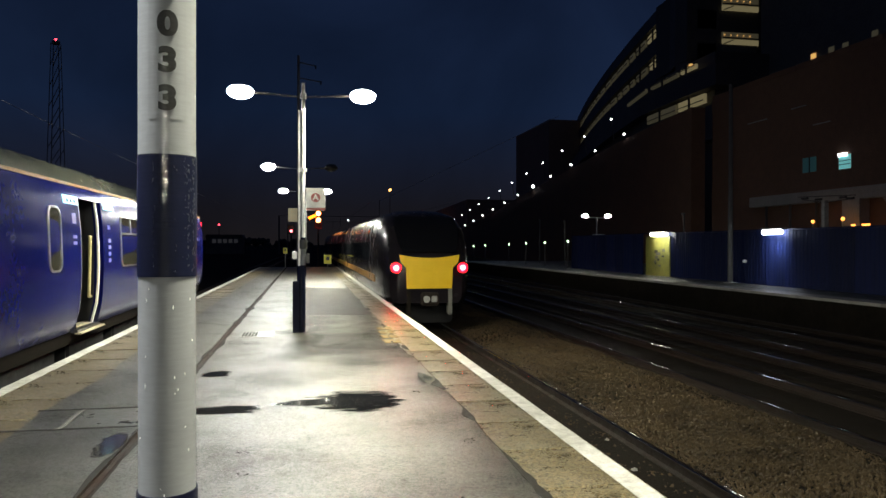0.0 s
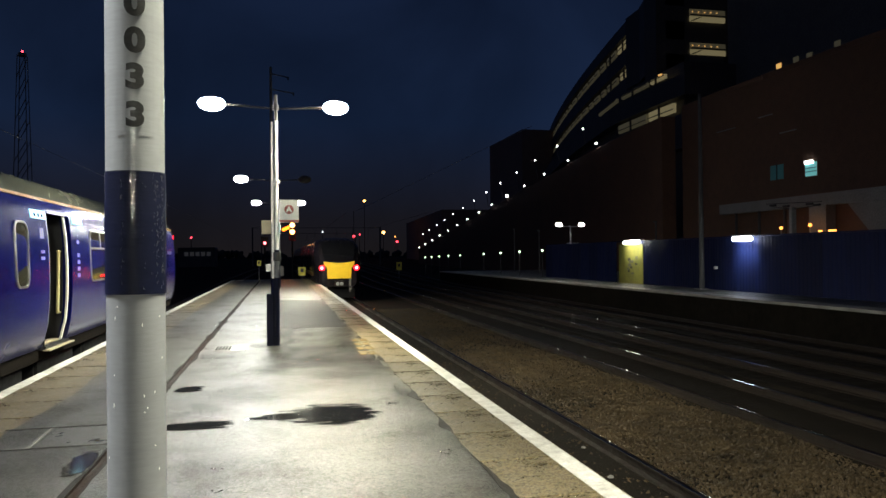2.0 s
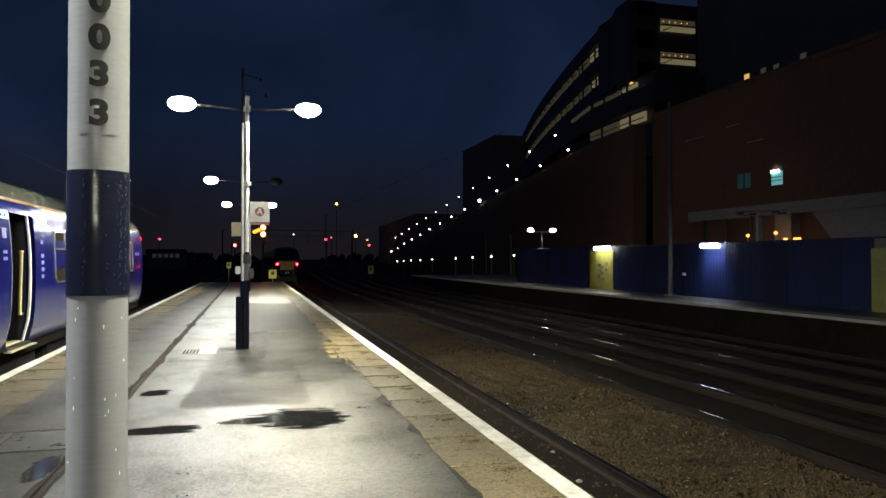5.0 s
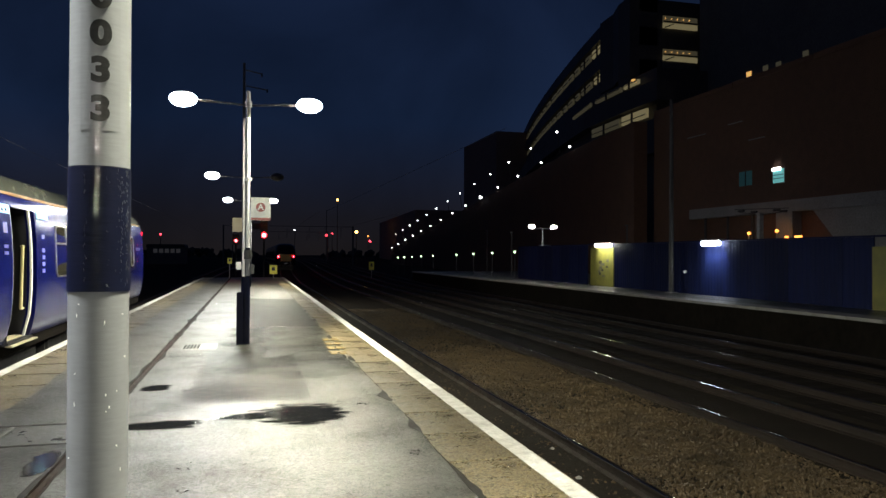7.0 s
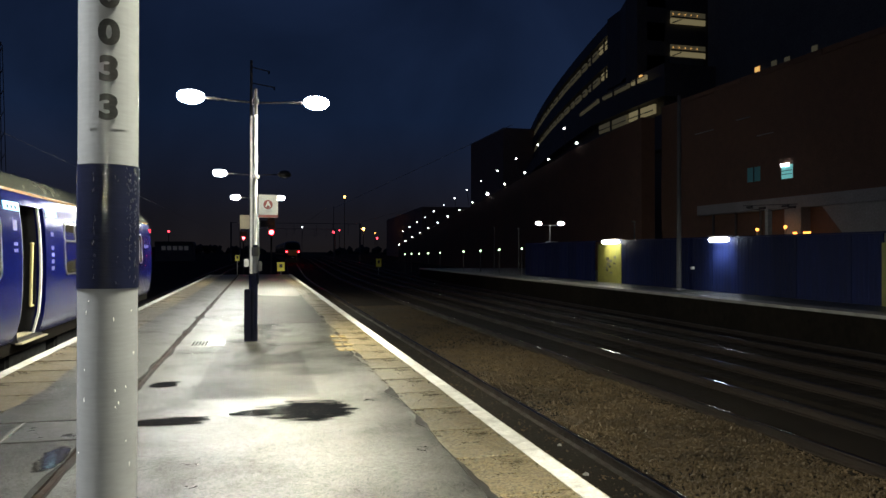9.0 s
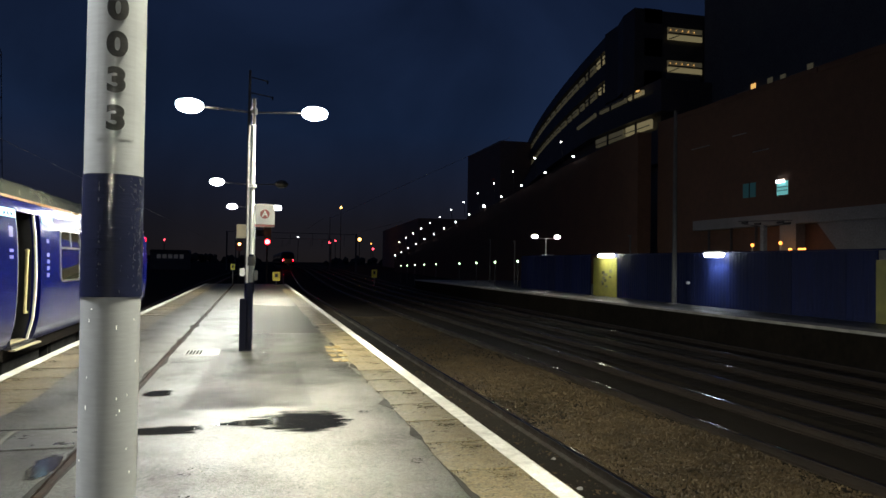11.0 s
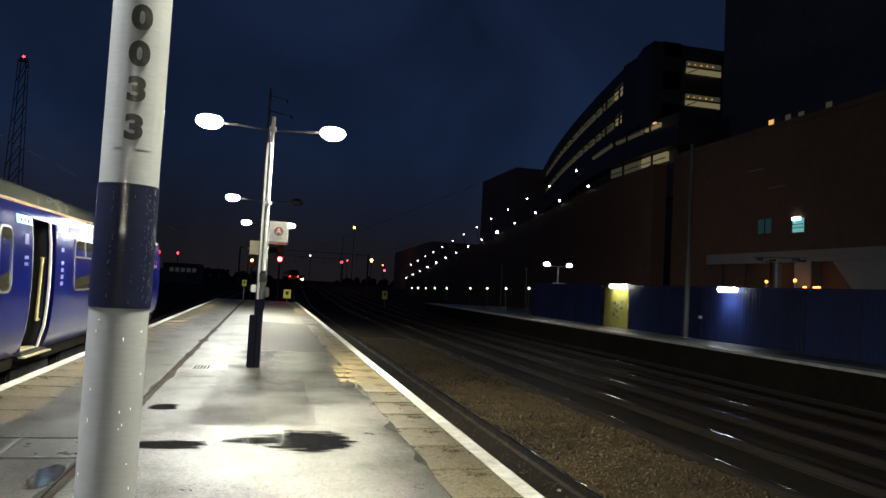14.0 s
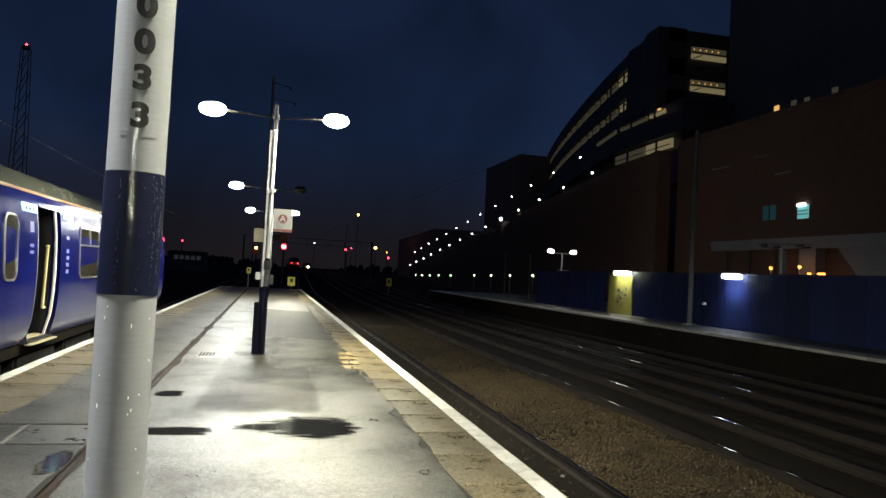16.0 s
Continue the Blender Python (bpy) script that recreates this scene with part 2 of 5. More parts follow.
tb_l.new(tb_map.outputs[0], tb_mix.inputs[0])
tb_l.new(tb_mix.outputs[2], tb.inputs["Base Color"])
M["roof_grey"] = mat("grey_roof_paint", (0.040, 0.042, 0.028), (0.076, 0.077, 0.054), (0.16, 0.30), scale=3, bump=0.2)
M["interior"] = mat("dark_saloon_lining", (0.02, 0.02, 0.022), (0.045, 0.045, 0.05), (0.5, 0.7), scale=4, bump=0.1)
M["yellow_rail"] = mat("yellow_grab_rail", (0.50, 0.42, 0.20), (0.60, 0.52, 0.27), (0.3, 0.4), scale=9, bump=0.05)
M["alu"] = mat("bare_aluminium", (0.38, 0.38, 0.37), (0.50, 0.50, 0.48), (0.30, 0.42), metal=0.9, scale=8, bump=0.06)
M["train_dark"] = mat("charcoal_coach_paint", (0.006, 0.005, 0.007), (0.012, 0.010, 0.012), (0.20, 0.30), scale=2, bump=0.03, fine=20, spec=0.10)
M["train_yellow"] = mat("warning_yellow_paint", (0.58, 0.37, 0.01), (0.68, 0.45, 0.02), (0.25, 0.4), scale=3, bump=0.05, coat=0.3)
M["train_orange"] = mat("orange_stripe_paint", (0.20, 0.095, 0.02), (0.29, 0.14, 0.03), (0.25, 0.4), scale=3, bump=0.05)
M["hoarding"] = mat("blue_painted_plywood", (0.005, 0.0095, 0.046), (0.009, 0.0165, 0.072), (0.40, 0.65), scale=3, bump=0.15, vary=0.25, spec=0.12, stretch=(1, 3, 0.3))
M["brick"] = mat("dark_red_brick_wall", (0.115, 0.060, 0.036), (0.165, 0.088, 0.054), (0.75, 0.9), scale=2, bump=0.4, fine=14)
M["far_brick"] = mat("brown_brick_block", (0.26, 0.17, 0.13), (0.34, 0.23, 0.18), (0.75, 0.9), scale=1, bump=0.3, fine=6)
M["cladding"] = mat("dark_metal_cladding", (0.055, 0.052, 0.054), (0.085, 0.08, 0.082), (0.5, 0.7), scale=1, bump=0.1, fine=8)
M["far_trees"] = mat("far_tree_foliage", (0.05, 0.055, 0.05), (0.09, 0.085, 0.075), (0.8, 0.95), scale=0.4, bump=0.1, fine=2, spec=0.1)
M["gantry"] = mat("galvanised_gantry", (0.10, 0.10, 0.11), (0.15, 0.15, 0.16), (0.6, 0.8), scale=1, bump=0.0, fine=8, spec=0.2)
M["tower"] = mat("grey_render", (0.11, 0.11, 0.115), (0.15, 0.15, 0.155), (0.7, 0.85), scale=1, bump=0.1, fine=8)
M["fascia"] = mat("pale_fascia_panel", (0.22, 0.215, 0.21), (0.30, 0.295, 0.29), (0.5, 0.7), scale=1, bump=0.1, fine=10)
M["sign_white"] = mat("white_sign_enamel", (0.62, 0.62, 0.60), (0.75, 0.75, 0.73), (0.3, 0.45), scale=6, bump=0.04)
M["sign_red"] = mat("dull_red_enamel", (0.22, 0.035, 0.03), (0.30, 0.05, 0.04), (0.3, 0.45), scale=6, bump=0.04)
M["sign_yellow"] = mat("yellow_sign_face", (0.66, 0.58, 0.04), (0.76, 0.68, 0.05), (0.4, 0.5), scale=6, bump=0.04)
M["poster"] = mat("faded_poster_face", (0.14, 0.14, 0.034), (0.24, 0.235, 0.05), (0.4, 0.5), scale=3, bump=0.04)
M["cream"] = mat("cream_sign_back", (0.34, 0.29, 0.18), (0.45, 0.39, 0.26), (0.4, 0.5), scale=6, bump=0.05)
M["lamp_on"] = glow("lit_led_panel", (1.0, 0.98, 0.90), 130)
M["lamp_off"] = mat("dead_lamp_lens", (0.012, 0.012, 0.012), (0.025, 0.022, 0.02), (0.3, 0.4), scale=9, bump=0)
M["faint_window"] = glow("faintly_lit_window", (1.0, 0.92, 0.80), 0.010)
# Colour of lilac markings and of a reflection painted beside the door.
M["lilac_mark"] = mat("pale_lilac_mark_and_reflection", (0.10, 0.10, 0.24), (0.15, 0.15, 0.32), (0.3, 0.4), scale=6, bump=0.03)
M["digit_black"] = mat("matt_black_digit", (0.008, 0.008, 0.009), (0.014, 0.014, 0.015), (0.5, 0.65), scale=0.05, bump=0.04, fine=1.0, spec=0.06, stretch=(40, 40, 260))
M["tube"] = glow("lit_tube", (0.85, 0.92, 1.0), 25)
M["tube_warm"] = glow("lit_warm_tube", (1.0, 0.98, 0.85), 25)
M["orange_glow"] = glow("sodium_lamp", (1.0, 0.36, 0.07), 2.6)
M["yellow_glow"] = glow("yellow_lamp", (1.0, 0.48, 0.10), 8.0)
M["red_glow"] = glow("red_lens", (1.0, 0.0012, 0.006), 12.0)
M["tail_glow"] = glow("tail_lamp_lens", (1.0, 0.0004, 0.002), 70.0)
M["far_red"] = glow("distant_red_lamp", (1.0, 0.05, 0.08), 5.0)
M["red_core"] = glow("red_lens_core", (1.0, 0.30, 0.36), 5)
M["amber_core"] = glow("amber_lens_core", (1.0, 0.62, 0.26), 7)
M["amber_glow"] = glow("amber_lens", (1.0, 0.22, 0.012), 4.5)
M["white_glow"] = glow("small_white_lamp", (0.95, 0.97, 1.0), 6)
M["green_glow"] = glow("small_greenish_lamp", (0.70, 1.0, 0.60), 4)
M["cyan_glow"] = glow("lit_window_blind", (0.25, 0.75, 0.75), 0.38)
M["cyan_dim"] = glow("dim_window_blind", (0.08, 0.30, 0.33), 0.018)
M["deck_glow"] = glow("lit_car_park_deck", (0.62, 0.52, 0.27), 0.20)
M["deck_dim"] = glow("dim_car_park_deck", (0.50, 0.44, 0.26), 0.055)
M["warm_glow"] = glow("warm_window", (1.0, 0.55, 0.16), 0.7)
M["dest_glow"] = glow("lit_cyan_sign", (0.42, 0.86, 1.0), 0.85)

water = bpy.data.materials.new("standing_water")
water.use_nodes = True
wb = water.node_tree.nodes["Principled BSDF"]
wb.inputs["Base Color"].default_value = (0.022, 0.020, 0.017, 1)
wb.inputs["Roughness"].default_value = 0.10
wb.inputs["IOR"].default_value = 1.33
M["water"] = water
# standing water thins out unevenly towards its rim, in long streaks
wt, wlk = water.node_tree.nodes, water.node_tree.links
w_co, w_sep2 = wt.new("ShaderNodeTexCoord"), wt.new("ShaderNodeVectorMath")
w_sep2.operation = "SUBTRACT"
w_sep2.inputs[1].default_value = (0.5, 0.5, 0.5)
wlk.new(w_co.outputs["Generated"], w_sep2.inputs[0])
w_flat, w_len = wt.new("ShaderNodeVectorMath"), wt.new("ShaderNodeVectorMath")
w_flat.operation, w_len.operation = "MULTIPLY", "LENGTH"
w_flat.inputs[1].default_value = (2.0, 2.0, 0.0)
wlk.new(w_sep2.outputs[0], w_flat.inputs[0])
wlk.new(w_flat.outputs[0], w_len.inputs[0])
w_str, w_noi, w_sum, w_alpha = wt.new("ShaderNodeMapping"), wt.new("ShaderNodeTexNoise"), wt.new("ShaderNodeMath"), wt.new("ShaderNodeMapRange")
w_str.inputs["Scale"].default_value = (2.2, 6.0, 1.0)
wlk.new(w_co.outputs["Object"], w_str.inputs[0])
wlk.new(w_str.outputs[0], w_noi.inputs["Vector"])
w_noi.inputs["Scale"].default_value, w_noi.inputs["Detail"].default_value = 1.6, 6
w_sum.operation = "MULTIPLY_ADD"
w_sum.inputs[1].default_value = 1.15
wlk.new(w_noi.outputs[0], w_sum.inputs[0])
wlk.new(w_len.outputs["Value"], w_sum.inputs[2])
w_alpha.inputs["From Min"].default_value, w_alpha.inputs["From Max"].default_value = 1.16, 1.50
w_alpha.inputs["To Min"].default_value, w_alpha.inputs["To Max"].default_value = 0.93, 0.0
w_alpha.interpolation_type = "SMOOTHSTEP"
wlk.new(w_sum.outputs[0], w_alpha.inputs["Value"])
wlk.new(w_alpha.outputs[0], wb.inputs["Alpha"])
glass = bpy.data.materials.new("dark_window_glass")
glass.use_nodes = True
gb = glass.node_tree.nodes["Principled BSDF"]
gb.inputs["Base Color"].default_value = (0.012, 0.013, 0.015, 1)
gb.inputs["Roughness"].default_value = 0.05
M["glass"] = glass
for key, tint, gloss in (("saloon_glass", (0.030, 0.028, 0.020), 0.35), ("cab_glass", (0.004, 0.004, 0.005), 0.12)):
    pane = bpy.data.materials.new(key)
    pane.use_nodes = True
    pn = pane.node_tree.nodes["Principled BSDF"]
    pn.inputs["Base Color"].default_value = (*tint, 1)
    pn.inputs["Roughness"].default_value = 0.06
    pn.inputs["Specular IOR Level"].default_value = gloss
    M[key] = pane


for key, film in (("post_white", 0.26), ("post_blue", 0.40), ("digit_black", 0.05)):
    pb = M[key].node_tree.nodes["Principled BSDF"]
    pb.inputs["Coat Weight"].default_value, pb.inputs["Coat Roughness"].default_value = film, 0.06
    relief = pb.inputs["Normal"].links[0].from_socket
    M[key].node_tree.links.new(relief, pb.inputs["Coat Normal"])


# ---- building helpers ----
def part(name, bm, material, parent=None, label="", smooth=False):
    me = bpy.data.meshes.new(name)
    bm.normal_update()
    if smooth:
        for e in bm.edges:
            e.smooth = len(e.link_faces) == 2 and e.calc_face_angle() < 0.7
    bm.to_mesh(me)
    bm.free()
    me.materials.append(M[material])
    if smooth:
        for p in me.polygons:
            p.use_smooth = True
    ob = new(name, me)
    ob.parent = parent
    return tagged(ob, label)


def share(name, me, m, parent):
    ob = new(name, me)
    ob.parent = parent
    ob.matrix_basis = m
    return ob


def thing(name, label, category, group="", at=(0, 0, 0), kind=""):
    ob = new(name)
    ob.empty_display_size = 0.2
    ob.location = at
    return tagged(ob, label, category, group, kind)


def box(x0, x1, y0, y1, z0, z1, bev=0.0, bm=None):
    own = bm or bmesh.new()
    vs = bmesh.ops.create_cube(own, size=1.0)["verts"]
    for v in vs:
        v.co = Vector((x0 + (v.co.x + 0.5) * (x1 - x0), y0 + (v.co.y + 0.5) * (y1 - y0), z0 + (v.co.z + 0.5) * (z1 - z0)))
    if bev:
        es = list({e for v in vs for e in v.link_edges})
        bmesh.ops.bevel(own, geom=es, offset=bev, segments=2, affect="EDGES", clamp_overlap=True)
    return own


def rod(a, b, r, seg=10, bm=None, r2=None):
    own = bm or bmesh.new()
    a, b = Vector(a), Vector(b)
    d = b - a
    m = Matrix.Translation((a + b) / 2) @ d.to_track_quat("Z", "Y").to_matrix().to_4x4()
    bmesh.ops.create_cone(own, cap_ends=True, segments=seg, radius1=r, radius2=r if r2 is None else r2, depth=d.length, matrix=m)
    return own


def ball(p, r, bm=None, sub=2, squash=(1, 1, 1)):
    own = bm or bmesh.new()
    bmesh.ops.create_icosphere(own, subdivisions=sub, radius=1.0, matrix=Matrix.LocRotScale(p, None, [r * s for s in squash]))
    return own


def prism(poly, axis, lo, hi, bm=None):
    """A polygon (two coordinates) pushed along an axis: 'x' takes (y, z), 'y' takes (x, z), 'z' takes (x, y)."""
    own = bm or bmesh.new()
    put = {"x": lambda p, s: (s, p[0], p[1]), "y": lambda p, s: (p[0], s, p[1]), "z": lambda p, s: (p[0], p[1], s)}[axis]
    a = [own.verts.new(put(p, lo)) for p in poly]
    b = [own.verts.new(put(p, hi)) for p in poly]
    own.faces.new(a)
    own.faces.new(b[::-1])
    for i in range(len(a)):
        j = (i + 1) % len(a)
        own.faces.new((a[i], b[i], b[j], a[j]))
    bmesh.ops.recalc_face_normals(own, faces=own.faces)
    return own


def loft(rings, bm=None, caps=True):
    own = bm or bmesh.new()
    vs = [[own.verts.new(p) for p in ring] for ring in rings]
    for r0, r1 in zip(vs, vs[1:]):
        for i in range(len(r0)):
            j = (i + 1) % len(r0)
            own.faces.new((r0[i], r0[j], r1[j], r1[i]))
    if caps:
        own.faces.new(vs[0])
        own.faces.new(vs[-1][::-1])
    bmesh.ops.recalc_face_normals(own, faces=own.faces)
    return own


def letters(text, size, depth=0.002, bold=0.0):
    cu = bpy.data.curves.new("letters", "FONT")
    cu.body, cu.size, cu.extrude, cu.offset = text, size, depth, bold
    cu.align_x, cu.align_y, cu.resolution_u = "CENTER", "CENTER", 6
    ob = bpy.data.objects.new("letters", cu)
    scene.collection.objects.link(ob)
    me = bpy.data.meshes.new_from_object(ob.evaluated_get(bpy.context.evaluated_depsgraph_get()))
    bpy.data.objects.remove(ob)
    bm = bmesh.new()
    bm.from_mesh(me)
    bpy.data.meshes.remove(me)
    return bm


def area_lamp(name, eye, target, sx, sy, watts, color, spread=180):
    la = bpy.data.lights.new(name, "AREA")
    la.shape, la.size, la.size_y, la.energy, la.color = "RECTANGLE", sx, sy, watts, color
    ob = new(name, la)
    la.spread = radians(spread)
    ob.matrix_basis = look(eye, target)
    return ob


def point_lamp(name, place, radius, watts, color):
    la = bpy.data.lights.new(name, "POINT")
    la.shadow_soft_size, la.energy, la.color = radius, watts, color
    new(name, la).location = place


# ---- the ground, tracks and platforms ----
RAIL_Z = -0.915
EDGE_R, EDGE_L = 2.50, -3.20
PLAT_END = 54.0
FAR_EDGE = 15.95
TRACKS = (3.75, 8.235, 11.45, 14.72)
LEFT_TRACK = -4.70


def rise(y):
    return max(0.0, min(y, 240.0) - 60.0) * 0.011


def bend(y):
    s = max(0.0, min(y, 160.0) - 66.0)
    return 0.037 * s * s / (s + 12.0) if s else 0.0


def build_ground():
    bm = bmesh.new()
    xs = (-900, -60, -20, -6, -2.9, 2.2, 6, 10, 16.3, 24, 60, 200, 1200)
    ys = [-300, -40] + list(range(-10, 260, 10)) + [400, 900, 2500]
    grid = [[bm.verts.new((x, y, -1.24 + rise(y))) for x in xs] for y in ys]
    for a, b in zip(grid, grid[1:]):
        for i in range(len(xs) - 1):
            bm.faces.new((a[i], a[i + 1], b[i + 1], b[i]))
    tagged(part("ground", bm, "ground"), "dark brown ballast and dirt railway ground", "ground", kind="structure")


def strip(profile, ys, xoff, z0):
    return loft([[(xoff + bend(y) + px, y, z0 + rise(y) + pz) for px, pz in profile] for y in ys])


RAIL = [(-0.075, -0.155), (0.075, -0.155), (0.075, -0.14), (0.012, -0.125), (0.012, -0.045), (0.036, -0.035), (0.036, -0.004), (-0.036, -0.004), (-0.036, -0.035), (-0.012, -0.045), (-0.012, -0.125), (-0.075, -0.14)]
HEAD = [(-0.034, -0.004), (0.034, -0.004), (0.026, 0.001), (0.016, 0.0025), (-0.016, 0.0025), (-0.026, 0.001)]


def build_track(xc, label, y0, y1, sleeper_mesh, n):
    tr = thing("railway_track", label, "railway track", kind="structure")
    part("track_bed", strip([(-1.62, -0.32), (1.62, -0.32), (1.45, -0.152), (-1.45, -0.152)] if xc in (TRACKS[0], TRACKS[1]) else [(-1.62, -0.32), (1.62, -0.32), (1.45, -0.162), (-1.45, -0.162)], [y0, 60, 100, 130, 170, y1], xc, RAIL_Z), "ground", tr, "dirty ballast with the dimness painted in")
    ys = [y0] + [y for y in range(int(y0) + 6, int(y1), 6)] + [y1]
    for s in (-0.7525, 0.7525):
        rl = part("rail", strip(RAIL, ys, xc + s, RAIL_Z), "rust", tr)
        part("running_surface", strip(HEAD, ys, xc + s, RAIL_Z), "railhead", rl, "polished steel rail head")
    for i in range(n):
        y = max(y0, 2.0) + 0.65 * i
        share("sleeper", sleeper_mesh, pose(xc + bend(y), y, RAIL_Z - 0.155 + rise(y)), tr)


def build_ballast():
    rng = np.random.default_rng(4)
    base = np.array([(1, 0, 0), (-1, 0, 0), (0, 1, 0), (0, -1, 0), (0, 0, 1), (0, 0, -1)], float)
    faces = np.array([(0, 2, 4), (2, 1, 4), (1, 3, 4), (3, 0, 4), (2, 0, 5), (1, 2, 5), (3, 1, 5), (0, 3, 5)])
    spots = []
    for x0, x1, y0, y1, per, z in ((4.58, 7.38, 4.5, 12, 900, -1.072), (4.58, 7.38, 12, 20, 480, -1.072), (4.58, 7.38, 20, 36, 200, -1.072), (3.05, 4.42, 5, 22, 60, -1.078), (9.1, 10.6, 9, 26, 120, -1.20)):
        k = int((x1 - x0) * (y1 - y0) * per)
        p = np.stack([rng.uniform(x0, x1, k), rng.uniform(y0, y1, k), np.full(k, z)], 1)
        if x0 == 4.58:
            p[:, 2] += 0.045 * np.clip(1 - np.abs((p[:, 0] - 5.95) / 1.35), 0, 1) + rng.uniform(-0.01, 0.025, k) + 0.02 * np.sin(p[:, 1] * 1.7) * np.sin(p[:, 0] * 2.3)
        spots.append(p)
    p = np.concatenate(spots)
    k = len(p)
    size = rng.uniform(0.014, 0.034, (k, 1, 1)) * rng.uniform(0.65, 1.25, (k, 1, 3))
    v = base[None] * size * rng.uniform(0.75, 1.25, (k, 6, 1))
    a = rng.uniform(0, 6.28, k)
    b = rng.uniform(-0.9, 0.9, k)
    ca, sa, cb, sb = np.cos(a)[:, None], np.sin(a)[:, None], np.cos(b)[:, None], np.sin(b)[:, None]
    x, y, z = v[..., 0], v[..., 1], v[..., 2]
    y, z = y * cb - z * sb, y * sb + z * cb
    x, y = x * ca - y * sa, x * sa + y * ca
    v = np.stack([x, y, z], -1) + p[:, None]
    f = faces[None] + (np.arange(k) * 6)[:, None, None]
    me = bpy.data.meshes.new("ballast")
    me.from_pydata(v.reshape(-1, 3).tolist(), [], f.reshape(-1, 3).tolist())
    me.materials.append(M["stone"])
    tagged(new("ballast", me), "loose wet brown crushed stone ballast between the tracks", "ballast", kind="stuff")
    hump = prism([(4.60, -1.24), (7.35, -1.24), (7.0, -1.072), (5.95, -1.045), (5.0, -1.072)], "y", -4, 60)
    tagged(part("ballast_ridge", hump, "ground"), "low brown ridge of crushed stone between two tracks", "ballast", kind="structure")


def ragged(pts, amount, step, seed):
    """A closed outline with its sides broken up by small uneven steps."""
    rnd, out = random.Random(seed), []
    for (ax, ay), (bx, by) in zip(pts, pts[1:] + pts[:1]):
        d = math.hypot(bx - ax, by - ay)
        n = max(1, int(d / step))
        for i in range(n):
            f = i / n
            out.append((ax + (bx - ax) * f + rnd.uniform(-amount, amount), ay + (by - ay) * f + rnd.uniform(-amount, amount)))
    return out


SLOT = -1.21


def build_platform():
    plat = thing("platform_deck", "wet grey asphalt island platform with brown stone copings", "platform", kind="structure")
    rnd = random.Random(3)
    # asphalt, in two sheets beside the slot drain, with broken outer edges
    right = [(SLOT + 0.04, -14), (SLOT + 0.04, PLAT_END)]
    y = PLAT_END
    while y > -14:
        right.append((1.73 + 0.05 * noise.noise((0.0, y * 0.55, 3.0)) + rnd.uniform(-0.02, 0.02), y))
        y -= rnd.uniform(0.12, 0.30)
    part("asphalt", prism(right, "z", -0.25, 0.0), "asphalt", plat, "wet dark grey asphalt")
    left = [(SLOT - 0.04, PLAT_END), (SLOT - 0.04, -14)]
    y = -14
    while y < PLAT_END:
        left.append((-2.28 + 0.08 * noise.noise((5.0, y * 0.55, 3.0)) + rnd.uniform(-0.02, 0.02), y))
        y += rnd.uniform(0.12, 0.30)
    part("asphalt", prism(left, "z", -0.25, 0.0), "asphalt", plat, "wet dark grey asphalt")
    part("bedding", box(EDGE_L + 0.06, EDGE_R - 0.06, -14, PLAT_END, -0.9, -0.045), "black", plat)
    for x0, x1 in ((EDGE_R - 0.10, EDGE_R - 0.045), (EDGE_L + 0.045, EDGE_L + 0.10)):
        part("platform_wall", box(x0, x1, -14, PLAT_END, -1.24, -0.08), "dark_wall", plat, "brick platform face darkened for its shade")
    part("platform_end", box(EDGE_L + 0.06, EDGE_R - 0.06, PLAT_END, PLAT_END + 0.3, -1.24, -0.004), "concrete", plat)
    # slot drain, clogged with dirt between rusty lips and ragged tar
    slot = bmesh.new()
    ys = [-14 + 0.12 * i for i in range(int((PLAT_END + 14) / 0.12) + 1)]
    rows = []
    for y in ys:
        rows.append([slot.verts.new((SLOT + dx, y, -0.016 - 0.010 * (1 - abs(dx) / 0.034) + 0.012 * noise.noise((dx * 60, y * 5, 2.0)))) for dx in (-0.034, -0.016, 0.0, 0.016, 0.034)])
    for r0, r1 in zip(rows, rows[1:]):
        for i in range(4):
            slot.faces.new((r0[i], r0[i + 1], r1[i + 1], r1[i]))
    part("drain_slot", slot, "channel_rust", plat, "dirty rust-brown drain channel")
    for s in (-1, 1):
        part("drain_edge", box(SLOT + s * 0.037 - 0.003, SLOT + s * 0.037 + 0.003, -14, PLAT_END, -0.09, 0.002, 0.002), "channel_rust", plat, "rusty steel channel edge")
        near_side, far_side = [], []
        for y in ys:
            if -4 < y < 48:
                near_side.append((SLOT + s * 0.041, y))
                wide = 0.010 + 0.09 * max(0.0, noise.noise((s * 3.0, y * 0.9, 5.0))) + 0.02 * noise.noise((s * 7.0, y * 4.0, 2.0))
                far_side.append((SLOT + s * (0.043 + max(0.002, wide)), y))
        part("tar_seal", prism(near_side + far_side[::-1], "z", 0.0, 0.0025), "tar", plat, "ragged black tar seal")
    # rough resurfaced patch beyond the second lamp post
    part("asphalt_patch", prism(ragged([(0.16, 17.4), (1.70, 17.3), (1.70, 27.6), (0.10, 28.4)], 0.03, 0.3, 55), "z", 0.0, 0.003), "patch", plat, "rough dark resurfaced patch")
    # wet worn strip where the asphalt meets the copings
    y, inner, outer = -3.0, [], []
    while y < 30:
        edge = 1.74 + 0.05 * noise.noise((0.0, y * 0.55, 3.0))
        wide = 0.20 * max(0.0, noise.noise((2.0, y * 1.3, 1.0)) - 0.10) + 0.05 * math.exp(-((y - 5.2) / 0.6) ** 2)
        inner.append((edge - wide - 0.004 + min(wide, 0.03) * noise.noise((9.0, y * 5.0, 1.0)), y))
